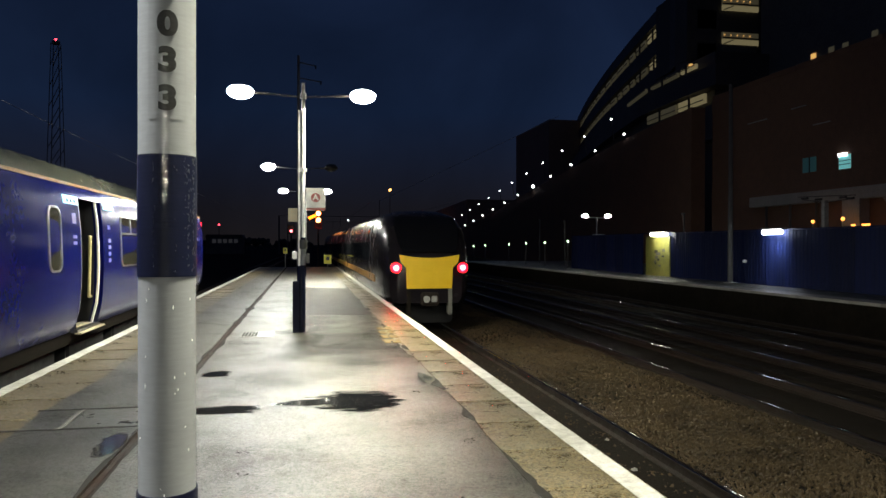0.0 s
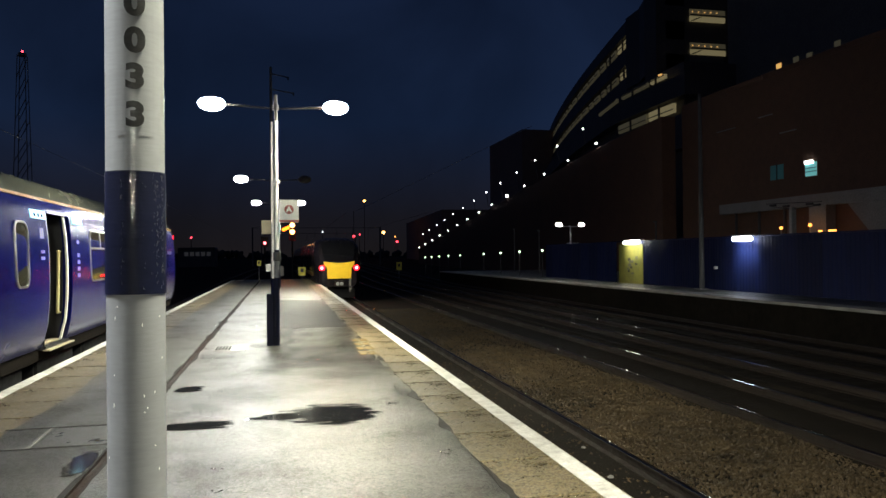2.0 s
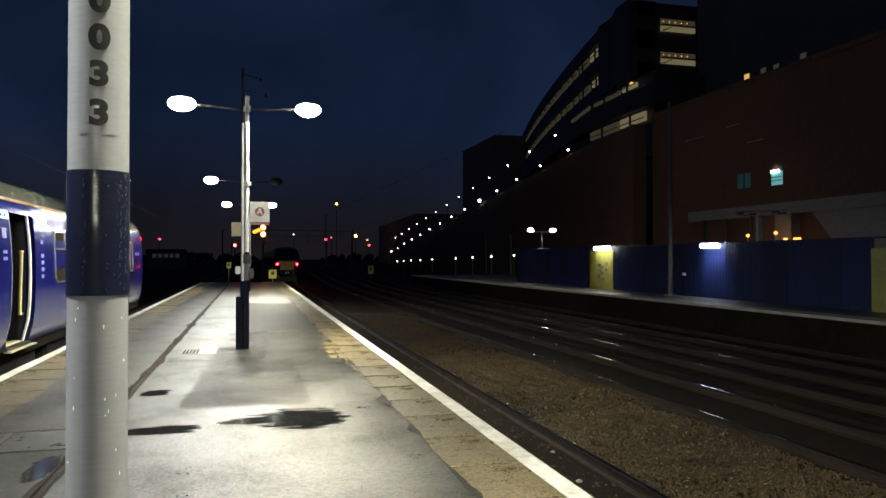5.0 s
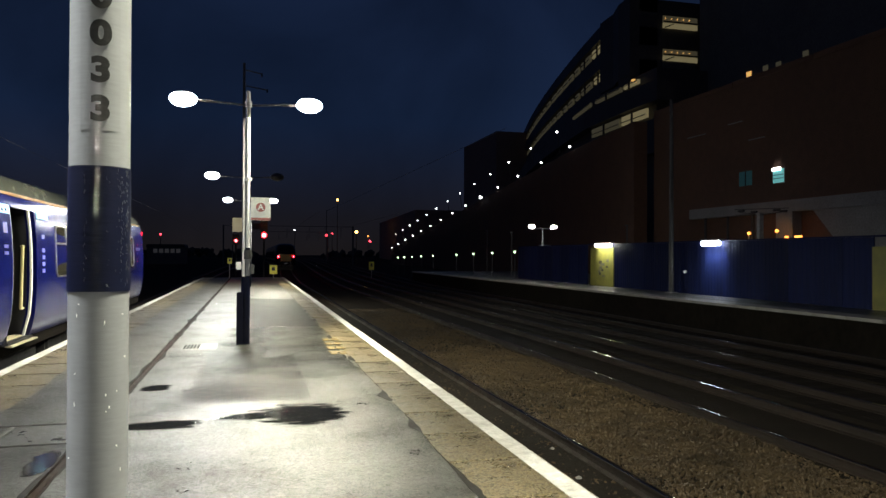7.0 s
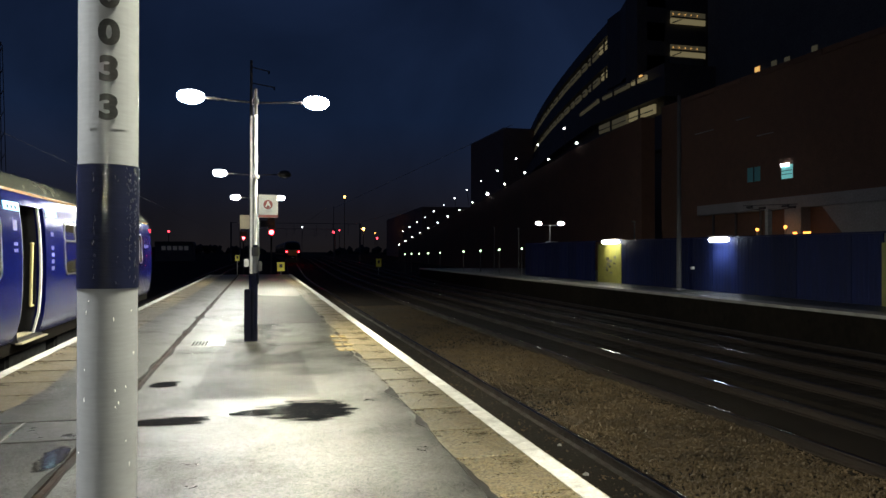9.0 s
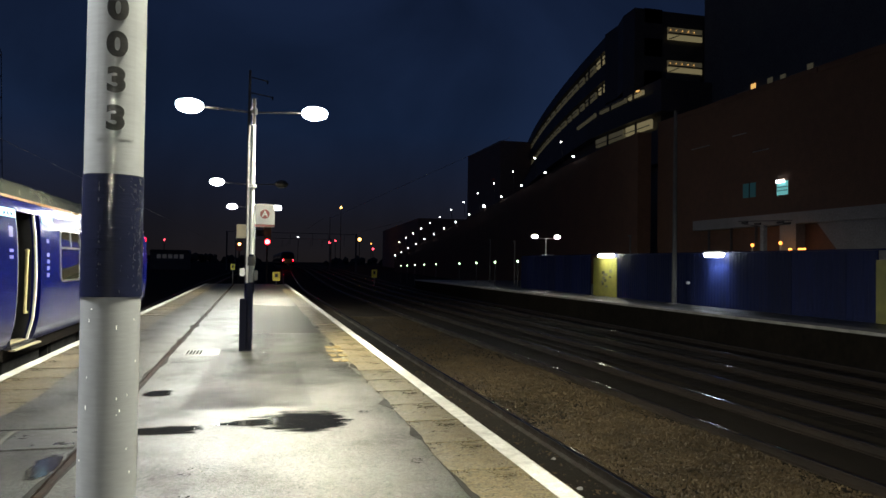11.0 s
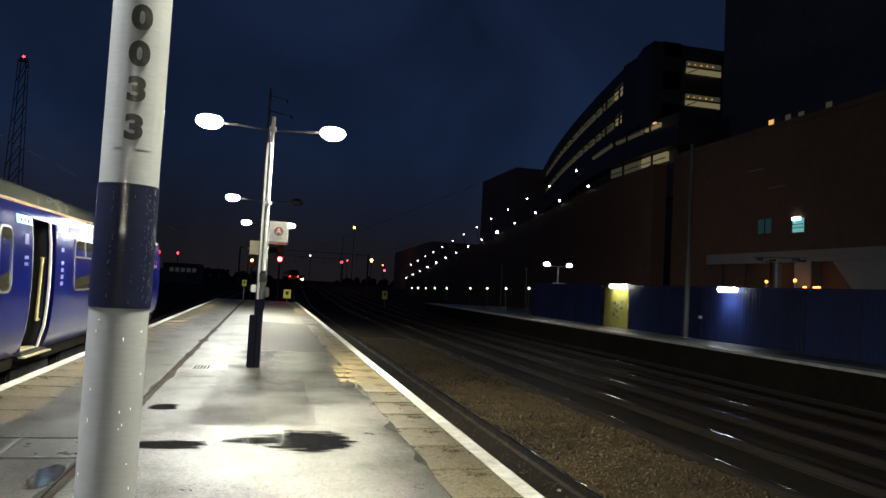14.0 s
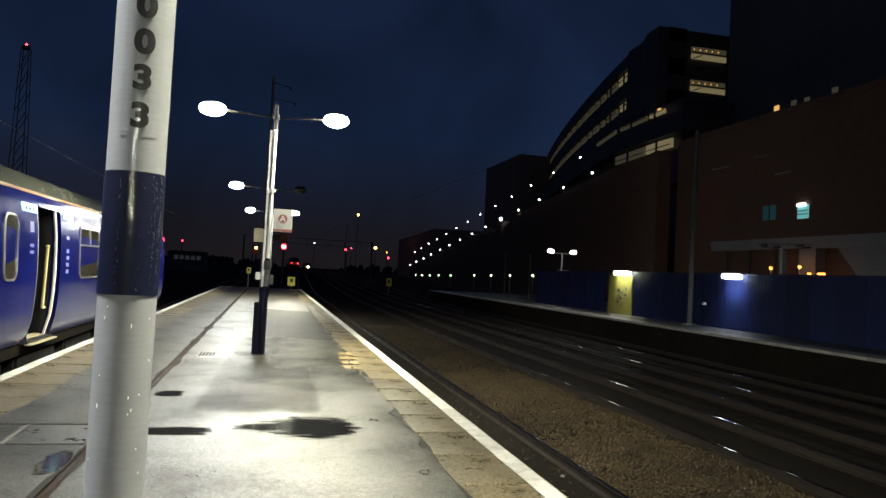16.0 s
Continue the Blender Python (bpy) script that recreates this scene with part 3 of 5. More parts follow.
        outer.append((edge + min(0.015, wide) + min(wide, 0.025) * noise.noise((4.0, y * 6.0, 1.0)), y))
        y += 0.09
    part("edge_seal", prism(outer + inner[::-1], "z", 0.0, 0.0025), "tar", plat, "ragged dark worn asphalt edge")
    part("asphalt_patch", prism(ragged([(-0.55, 8.9), (1.69, 8.9), (1.69, 17.25), (-0.3, 17.35)], 0.06, 0.25, 57), "z", 0.0, 0.002), "dull_asphalt", plat, "duller, darker asphalt patch fading in from two sides")
    # painted edge lines
    part("white_line", box(EDGE_R - 0.20, EDGE_R - 0.035, -14, PLAT_END, 0.001, 0.006), "white_line", plat, "worn white edge line")
    part("white_line", box(EDGE_L + 0.035, EDGE_L + 0.20, -14, PLAT_END, 0.001, 0.006), "white_line", plat, "worn white edge line")
    # coping slabs
    for side, (x0, x1) in enumerate(((1.60, EDGE_R), (EDGE_L, -2.06))):
        meshes = []
        for k in range(5):
            w = 0.905
            bm = box(x0, x1, 0.009, w - 0.009, -0.10, -0.001, 0.010)
            me = bpy.data.meshes.new("coping_slab")
            bm.to_mesh(me)
            bm.free()
            me.materials.append(M["coping"])
            meshes.append(me)
        for i in range(int((PLAT_END + 12) / 0.905)):
            share("coping_slab", meshes[i % 5], pose(0, -12 + i * 0.905, -0.006 + rnd.uniform(-0.003, 0.003), rnd.uniform(-0.15, 0.15), rnd.uniform(-0.1, 0.1)), plat)
    # yellow warning bars on the coping
    for i in range(4):
        y = 12.50 + i * 0.62
        for x0, x1 in ((1.48, 1.60), (1.63, 1.76)):
            part("painted_bar", prism(ragged([(x0 + 0.02 * i, y), (x1 + 0.02 * i, y - 0.03), (x1 + 0.02 * i, y + 0.36), (x0 + 0.02 * i, y + 0.40)], 0.022, 0.08, 30 + 2 * i + (x0 > 1.6)), "z", 0.0, 0.006), "yellow_paint", plat, "worn yellow painted bar")


def build_far_platform():
    fp = thing("platform_far", "dark far platform with a pale damp edge strip", "platform", kind="structure")
    part("deck", box(FAR_EDGE + 0.9, 32.0, -20, 72, -1.24, -0.006), "asphalt", fp)
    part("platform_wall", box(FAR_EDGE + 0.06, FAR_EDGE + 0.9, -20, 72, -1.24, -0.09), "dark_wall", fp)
    me = bpy.data.meshes.new("coping_slab")
    bm = box(FAR_EDGE, FAR_EDGE + 0.9, 0.006, 1.194, -0.09, 0.0, 0.01)
    bm.to_mesh(me)
    bm.free()
    me.materials.append(M["far_coping"])
    for i in range(75):
        share("coping_slab", me, pose(0, -18 + 1.2 * i, 0), fp)


build_ground()
sl_bm = box(-1.25, 1.25, -0.13, 0.13, -0.10, 0.0, 0.02)
SLEEPER = bpy.data.meshes.new("sleeper")
sl_bm.to_mesh(SLEEPER)
sl_bm.free()
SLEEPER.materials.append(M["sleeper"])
for xc in TRACKS:
    build_track(xc, "dark railway track with polished rail heads on concrete sleepers", -20, 240, SLEEPER, 85)
build_track(LEFT_TRACK, "dark railway track beside the island platform", -20, 240, SLEEPER, 60)
build_ballast()
build_platform()
build_far_platform()


def puddle(label, x0, x1, y0, y1, z=0.0032, skew=0.0):
    """A shallow sheet of water whose rim thins out."""
    cx, cy, ring = (x0 + x1) / 2, (y0 + y1) / 2, []
    for i in range(48):
        a = i * math.tau / 48
        c, n = math.cos(a), math.sin(a)
        ring.append((cx + (x1 - x0) / 2 * math.copysign(abs(c) ** 0.5, c) + skew * n, cy + (y1 - y0) / 2 * math.copysign(abs(n) ** 0.5, n)))
    tagged(part("puddle", prism(ring, "z", 0.0005, z), "water"), label, "puddle", "puddles on the platform")


puddle("dark shallow rain puddle with streaky ends on asphalt", 0.16, 1.26, 7.54, 8.70)
puddle("thin streaky tail of dark rain water on asphalt", -0.15, 0.80, 7.92, 8.30, 0.0042)
puddle("thin dark rain puddle on asphalt", -1.12, -0.16, 7.72, 8.16)
puddle("small dark rain puddle beside the drain channel", -1.13, -0.70, 9.72, 10.24)
puddle("narrow blue-reflecting puddle beside the drain channel", -1.47, -1.26, 6.42, 7.25, skew=-0.05)


def build_covers():
    cv = thing("access_cover", "rectangular worn concrete access cover set in the asphalt", "access cover", at=(0, 0, 0))
    part("slab", box(-1.90, -1.30, 7.47, 8.17, -0.02, 0.003, 0.002), "cover_slab", cv)
    for pts, mt in (([(-2.36, 8.19), (-1.28, 8.19), (-1.28, 8.235), (-2.36, 8.235)], "tar"), ([(-2.60, 7.40), (-1.28, 7.40), (-1.28, 7.435), (-2.60, 7.435)], "tar"), ([(-1.955, 7.44), (-1.905, 7.44), (-1.93, 8.185), (-1.97, 8.185)], "concrete"), ([(-1.90, 7.45), (-1.30, 7.44), (-1.30, 7.465), (-1.90, 7.468)], "cover_slab")):
        part("frame_bar", prism(ragged(pts, 0.007, 0.06, 12), "z", 0.0002, 0.0045), mt, cv)
    for x, y in ((-1.42, 7.62), (-1.40, 8.02)):
        part("lifting_hole", rod((x, y, 0.0), (x, y, 0.0045), 0.028, 12), "tar", cv)
    dr = thing("drain_grate", "worn metal drain grate set in the platform", "drain")
    part("frame", box(-0.95, -0.38, 13.60, 14.40, -0.02, 0.006, 0.003), "far_coping", dr)
    for i in range(5):
        x = -0.93 + i * 0.055
        part("slot", box(x, x + 0.038, 13.68, 14.32, 0.004, 0.009), "tar", dr)
    part("plate", box(-0.63, -0.41, 13.66, 14.34, 0.004, 0.011, 0.002), "white_line", dr, "pale worn plate")


build_covers()


# ---- platform lamps, with their light ----
def build_luminaire(post, sx, lit):
    s = 1 if sx > 0 else -1
    part("arm", rod((0, 0, 4.36), (sx * 0.55, 0, 4.40), 0.016, 8), "cladding", post)
    part("arm", rod((sx * 0.55, 0, 4.40), (sx * 0.84, 0, 4.41), 0.024, 8), "cladding", post)
    # Unlit heads turn dark navy: the missing light is put into the colour.
    hd = part("lamp_head", ball((sx, 0, 4.475), 1.0, None, 3, (0.20, 0.15, 0.092)), "galv" if lit else "navy_matt", post, "grey lamp head, darkened to navy where unlit", True)
    lens = ball((sx, 0, 4.42), 1.0, None, 3, (0.240, 0.19, 0.135))
    part("diffuser", lens, "lamp_on" if lit else "lamp_off", hd, "bright white lit lens" if lit else "unlit lens", True)


def lamp_post(x, y, lit, label, r=0.0425, power=(1.0, 1.0), spread=180, upper="post_white", slim=1.0):
    post = thing("platform_lamp", label, "lamp post", "lamp posts along the platform", at=(x, y, 0))
    part("base_section", rod((0, 0, 0), (0, 0, 1.245), r * 1.06, 24), "post_blue", post, "navy blue painted lower section", True)
    part("column", rod((0, 0, 1.245), (0, 0, 1.575), r, 24), "post_white", post, "grey-white painted column", True)
    part("band", rod((0, 0, 1.575), (0, 0, 1.76), r + 0.0015, 24), "post_blue", post, "navy blue painted band", True)
    part("column", rod((0, 0, 1.76), (0, 0, 4.14), r * slim, 24), upper, post, "grey-white painted column", True)
    part("column_head", rod((0, 0, 4.14), (0, 0, 4.62), r * slim * 1.04, 24), "pole_grey" if upper == "post_white" else "cladding", post, "dull grey column head", True)
    part("collar", rod((0, 0, 4.33), (0, 0, 4.43), r + 0.02, 16), "cladding", post, smooth=True)
    for s, on, watts in zip((-1.13, 1.10), lit, power):
        build_luminaire(post, s, on)
        if on:
            area_lamp("platform_light", (x + s, y, 4.26), (x + s, y, 0), 0.45, 0.32, LAMP_WATTS * watts, (0.95, 0.97, 0.90) if s < 0 else (1.0, 0.97, 0.72), spread)
    return post


near = lamp_post(-0.0105, 1.79, (True, True), "grey-white lamp post with navy bands and black digits", 0.0425, (1.2, 1.5))
# Second post: white upper column, lamp brightness on the same paint put into colour.
second = lamp_post(0.14, 14.2, (True, True), "grey-white lamp post with navy base and a lettered sign", 0.0425, (0.75, 1.7), upper="sign_white", slim=0.78)
third = lamp_post(-0.02, 27.1, (True, False), "lamp post with one lamp lit and one dark", 0.0425, (1.1, 0.0), 180)
fourth = lamp_post(0.15, 38.7, (True, True), "distant lamp post with two lit lamps", 0.0425, (0.6, 1.5), 180)
behind = lamp_post(-0.1, -10.6, (True, True), "lamp post with navy base and two lit lamps", 0.0425, (2.7, 3.4))

part("base_sleeve", rod((-0.037, 0, 0), (-0.037, 0, 1.235), 0.078, 20), "post_blue", second, "thicker navy sleeve round the foot", True)


def build_digits():
    face = math.atan2(0.613 - 1.79, 0.202 + 0.016)
    R = 0.0429
    plate = bmesh.new()
    grid = []
    for i in range(13):
        a = face + math.radians(-38 + i * 76 / 12)
        grid.append([plate.verts.new((R * math.cos(a), R * math.sin(a), z)) for z in (1.812, 2.13)])
    for a, b in zip(grid, grid[1:]):
        plate.faces.new((a[0], b[0], b[1], a[1]))
    part("number_plate", plate, "post_white", near, "grey plate with black digits", True)
    for ch, z in (("3", 1.842), ("3", 1.899), ("0", 1.953), ("0", 2.008)):
        bm = letters(ch, 0.050, 0.0003, 0.0026)
        bmesh.ops.subdivide_edges(bm, edges=[e for e in bm.edges if e.calc_length() > 0.006], cuts=2)
        bmesh.ops.triangulate(bm, faces=bm.faces)
        for v in bm.verts:
            a = face + v.co.x * 1.08 / R
            rr = R + 0.0016 + v.co.z
            v.co = Vector((rr * math.cos(a), rr * math.sin(a), z + v.co.y * 0.98))
        part("digit", bm, "digit_black", near, "black digit " + ch, True)


build_digits()



def dress_second():
    # White duct as well, its lamplit look held by the colour.
    part("cable_duct", box(-0.092, -0.050, -0.03, 0.02, 1.0, 4.12, 0.005), "sign_white", second, "pale cable duct")
    part("switch_box", box(-0.19, -0.075, -0.09, 0.07, 0.0, 0.95, 0.01), "navy_matt", second, "dark blue-black cabinet")
    part("clamp", rod((0, 0, 1.55), (0, 0, 1.72), 0.075, 12), "black", second)
    part("clamp", rod((0, 0, 2.98), (0, 0, 3.04), 0.07, 12), "galv", second)
    sg = part("letter_sign", box(0.055, 0.40, -0.03, -0.005, 2.26, 2.68, 0.004), "sign_white", second, "white sign with a red disc")
    part("disc", rod((0.225, -0.036, 2.50), (0.225, -0.030, 2.50), 0.085, 28), "sign_red", sg, "dull red disc")
    part("sign_foot", box(0.055, 0.40, -0.036, -0.031, 2.262, 2.31), "sign_red", sg, "red lower strip")
    bm = letters("A", 0.15, 0.002, 0.003)
    bmesh.ops.transform(bm, matrix=pose(0.225, -0.040, 2.50, 90, 0, 0), verts=bm.verts)
    part("letter", bm, "sign_white", sg, "white letter A")
    part("speaker_box", box(-0.20, -0.11, -0.06, 0.06, 1.36, 1.50, 0.012), "galv", second)
    part("junction_box", box(0.05, 0.12, -0.05, 0.05, 1.28, 1.46, 0.01), "black", second)
    part("small_sign", box(-0.27, -0.10, -0.02, 0.0, 2.05, 2.30, 0.004), "cream", second, "small cream sign")


dress_second()


def near_drops():
    """Rain drops and paint runs on the near post's lower column, glints painted in."""
    rnd, bm = random.Random(8), bmesh.new()
    for i in range(24):
        a = math.atan2(0.613 - 1.79, 0.21) + rnd.uniform(-1.2, 1.2)
        z = rnd.choice((rnd.uniform(1.23, 1.57), rnd.uniform(1.23, 1.57), rnd.uniform(1.58, 1.75)))
        h = rnd.uniform(0.001, 0.004)
        bmesh.ops.create_icosphere(bm, subdivisions=1, radius=1.0, matrix=pose(0.0428 * math.cos(a), 0.0428 * math.sin(a), z, 0, 0, math.degrees(a)) @ Matrix.Diagonal((0.0004, rnd.uniform(0.0005, 0.0010), h, 1)))
    runs = [rnd.uniform(0.55, 1.2) for _ in range(9)] + [-0.45, 0.28, -0.45]
    tagged(part("rain_drops", bm, "sign_white", near, "rain drops and paint runs with glints painted white"), kind="stuff")
    bm = bmesh.new()
    for i in range(300):
        a = math.atan2(0.613 - 1.79, 0.21) + rnd.choice(runs) + rnd.gauss(0, 0.035)
        z = rnd.choice((rnd.uniform(1.58, 1.755), rnd.uniform(0.95, 1.24)))
        bmesh.ops.create_icosphere(bm, subdivisions=1, radius=1.0, matrix=pose(0.0440 * math.cos(a), 0.0440 * math.sin(a), z, 0, 0, math.degrees(a)) @ Matrix.Diagonal((0.0005, rnd.uniform(0.00016, 0.00032), rnd.uniform(0.0006, 0.0030), 1)))
    tagged(part("rain_drops", bm, "pole_grey", near, "small rain drops in runs with glints painted grey"), kind="stuff")


near_drops()


def scrap(x, y, seed):
    rnd = random.Random(seed)
    bm = ball((0, 0, 0.02), 0.032, None, 1, (1.3, 0.9, 0.45))
    for v in bm.verts:
        v.co += Vector([rnd.uniform(-0.012, 0.012) for _ in range(3)])
    ob = part("litter", bm, "far_coping")
    ob.location = (x, y, -1.072)
    tagged(ob, "small crumpled white scrap lying on the ballast", "litter", "litter on the track")


for k, (x, y) in enumerate(((4.27, 9.9), (4.30, 7.15), (3.85, 11.2), (4.05, 8.6))):
    scrap(x, y, k)


# ---- the standing blue train ----
SIDE = [(1.235, 0.24), (1.285, 0.38), (1.322, 0.55), (1.348, 0.8), (1.36, 1.2), (1.357, 1.55), (1.345, 1.85), (1.326, 2.10), (1.302, 2.30), (1.274, 2.44), (1.24, 2.56)]
ROOF = [(1.24, 2.56), (1.18, 2.72), (1.02, 2.87), (0.64, 3.00), (0.0, 3.06)]


def side_x(z):
    for (xa, za), (xb, zb) in zip(SIDE, SIDE[1:]):
        if z <= zb:
            f = (z - za) / (zb - za)
            return xa + (xb - xa) * f
    return SIDE[-1][0]


def hull(k=1.0, zmin=0.24):
    right = [(side_x(zmin), zmin)] + [p for p in SIDE if p[1] > zmin]
    return [(x * k, z) for x, z in right] + [(-x * k, z) for x, z in right[::-1]]


def side_panel(y0, y1, z0, z1, lift, thick=0.012):
    """A panel that follows the curve of the coach side."""
    zs = [z0 + (z1 - z0) * i / 6 for i in range(7)]
    poly = [(side_x(z) + lift, z) for z in zs] + [(side_x(z) + lift - thick, z) for z in zs[::-1]]
    return prism(poly, "y", y0, y1)


def round_rect(y0, y1, z0, z1, rad):
    pts = []
    for cy, cz, a0 in ((y1 - rad, z1 - rad, 0), (y0 + rad, z1 - rad, 90), (y0 + rad, z0 + rad, 180), (y1 - rad, z0 + rad, 270)):
        for i in range(6):
            a = radians(a0 + 18 * i)
            pts.append((cy + rad * math.cos(a), cz + rad * math.sin(a)))
    return pts


def coach_window(parent, y0, y1, z0, z1, lights=1):
    rad = 0.14
    bm = bmesh.new()
    bm.faces.new([bm.verts.new((side_x(z) + 0.006, y, z)) for y, z in round_rect(y0, y1, z0, z1, rad)])
    w = part("window", bm, "saloon_glass", parent, "dark saloon window")
    t = 0.032
    inner, outer = round_rect(y0, y1, z0, z1, rad), round_rect(y0 - t, y1 + t, z0 - t, z1 + t, rad + t)
    rings = [[(side_x(z) + lift, y, z) for y, z in ring] for ring, lift in ((outer, -0.004), (outer, 0.016), (inner, 0.022), (inner, 0.0))]
    part("window_frame", loft(rings, None, False), "alu", w, "pale aluminium frame", True)
    if lights > 1:
        zz = z0 + (z1 - z0) * 0.66
        part("transom", side_panel(y0, y1, zz - 0.02, zz + 0.02, 0.018), "alu", w)
        part("mullion", side_panel((y0 + y1) / 2 - 0.018, (y0 + y1) / 2 + 0.018, zz, z1, 0.017), "alu", w)


def build_blue_train():
    tr = thing("blue_train", "blue diesel railcar with grey roof and one open door", "train", at=(LEFT_TRACK, 0, 0))
    d0, d1, zh = 13.0, 14.28, 2.36
    for y0, y1 in ((4.3, d0), (d1, 26.5)):
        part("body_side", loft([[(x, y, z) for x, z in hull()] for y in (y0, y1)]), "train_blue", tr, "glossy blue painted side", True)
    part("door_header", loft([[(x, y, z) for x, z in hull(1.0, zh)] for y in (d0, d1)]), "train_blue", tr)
    part("body_side", box(-1.33, -0.3, d0, d1, 0.24, zh), "interior", tr, "dark vestibule wall")
    # rounded driving end
    rings = [[(x * k, y, 0.24 + (z - 0.24) * (1 - (1 - k) * 0.35)) for x, z in hull()] for y, k in ((26.5, 1.0), (26.9, 0.985), (27.2, 0.95), (27.42, 0.86), (27.5, 0.72))]
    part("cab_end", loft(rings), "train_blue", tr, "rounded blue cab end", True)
    part("cab_window", box(0.25, 1.0, 27.47, 27.53, 1.45, 2.15), "glass", tr)
    roof = [(x, z) for x, z in ROOF] + [(-x, z) for x, z in ROOF[::-1][1:]]
    ends = ((4.3, 1.0), (26.5, 1.0), (27.0, 0.95), (27.3, 0.84))
    part("roof", loft([[(x * k, y, 2.56 + (z - 2.56) * k) for x, z in roof] for y, k in ends]), "roof_grey", tr, "grimy grey rounded roof", True)
    part("gutter", box(1.215, 1.262, 4.3, 26.6, 2.545, 2.59, 0.006), "train_orange", tr, "thin orange cantrail line")
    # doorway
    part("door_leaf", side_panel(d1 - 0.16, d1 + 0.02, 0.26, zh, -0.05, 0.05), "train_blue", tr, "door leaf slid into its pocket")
    part("door_seal", side_panel(d1 - 0.215, d1 - 0.15, 0.26, zh, -0.02, 0.03), "sign_white", tr, "bright door edge")
    part("door_seal", side_panel(d0, d0 + 0.03, 0.26, zh, 0.004, 0.05), "alu", tr)
    part("door_lining", box(-0.3, 1.28, d0, d0 + 0.012, 0.25, zh), "black", tr)
    part("door_lining", box(-0.3, 1.20, d1 - 0.012, d1, 0.25, zh), "black", tr)
    part("vestibule_floor", box(-0.3, 1.30, d0, d1, 0.20, 0.25), "black", tr)
    for z in (0.72, 1.76):
        part("rail_bracket", rod((1.20, 13.98, z), (1.20, 14.12, z), 0.022, 8), "yellow_rail", tr)
    part("grab_rail", rod((1.20, 13.98, 0.72), (1.22, 13.98, 1.76), 0.028, 12), "yellow_rail", tr, "yellow vertical grab rail", True)
    part("step_board", box(1.26, 1.37, 12.98, 14.36, 0.185, 0.21, 0.008), "cream", tr, "worn pale step board")
    part("door_light", side_panel(12.28, 12.98, 2.25, 2.38, 0.008), "dest_glow", tr, "lit cyan door sign")
    part("door_light", side_panel(14.44, 15.08, 2.25, 2.40, 0.008), "dest_glow", tr, "lit cyan door sign")
    part("door_sill", box(1.02, 1.20, d0 + 0.05, d1 - 0.05, 0.251, 0.275, 0.006), "cream", tr, "worn pale door sill")
    for i in range(3):
        part("sign_mark", side_panel(12.42 + 0.17 * i, 12.49 + 0.17 * i, 2.275, 2.33, 0.014), "train_blue", tr)
    for z, h in ((1.95, 0.16), (1.72, 0.05), (1.62, 0.05)):
        part("notice", side_panel(12.62, 12.80, z, z + h, 0.005), "lilac_mark", tr)
    # This column of lilac marks paints a vertical reflection on the side.
    for z in (1.30, 1.42, 1.54, 1.66, 1.90):
        part("notice", side_panel(14.62, 14.78, z, z + 0.07, 0.005), "lilac_mark", tr)
    coach_window(tr, 11.55, 12.05, 1.25, 2.15)
    for y in (15.55, 17.6, 19.65, 21.7):
        coach_window(tr, y, y + 1.55, 1.22, 2.15, 2)
    coach_window(tr, 24.2, 24.7, 1.3, 2.15)
    for y in (25.2, 25.5, 25.8):
        part("tail_notice", side_panel(y, y + 0.16, 1.75, 1.85, 0.005), "lilac_mark", tr)
    # Added glowing disc in place of red reflections on the cab end.
    part("marker_lamp", rod((1.19, 26.95, 2.30), (1.27, 26.95, 2.30), 0.09, 14), "red_glow", tr, "glowing red disc for reflected red light")
    part("skirt", box(-1.22, 1.20, 4.3, 26.8, 0.02, 0.26, 0.02), "dark_wall", tr, "dirty underframe darkened for its shade")
    for y in (7.5, 23.5):
        part("bogie", box(-1.1, 1.15, y - 1.6, y + 1.6, -0.75, 0.05, 0.05), "black", tr)
        for dy in (-1.05, 1.05):
            for s in (-0.75, 0.75):
                part("wheel", rod((s - 0.06, y + dy, RAIL_Z + 0.45), (s + 0.06, y + dy, RAIL_Z + 0.45), 0.45, 20), "rust", tr)
    for y in (10.5, 13.2, 16.0, 18.8):
        part("equipment_box", box(-1.15, 1.1, y, y + 2.1, -0.62, 0.03, 0.05), "black", tr)


build_blue_train()


# ---- the departing train ----
def car_ring(hw, top, y, bottom=-0.10):
    pts = [(0.90, 0.0), (0.985, 0.12), (1.0, 0.45), (0.985, 0.70), (0.93, 0.84), (0.78, 0.94), (0.45, 0.99), (0.0, 1.0)]
    r = [(x * hw, bottom + (top - bottom) * z) for x, z in pts]
    ring = r + [(-x, z) for x, z in r[::-1][1:]]
    return [(x, y, z) for x, z in ring]


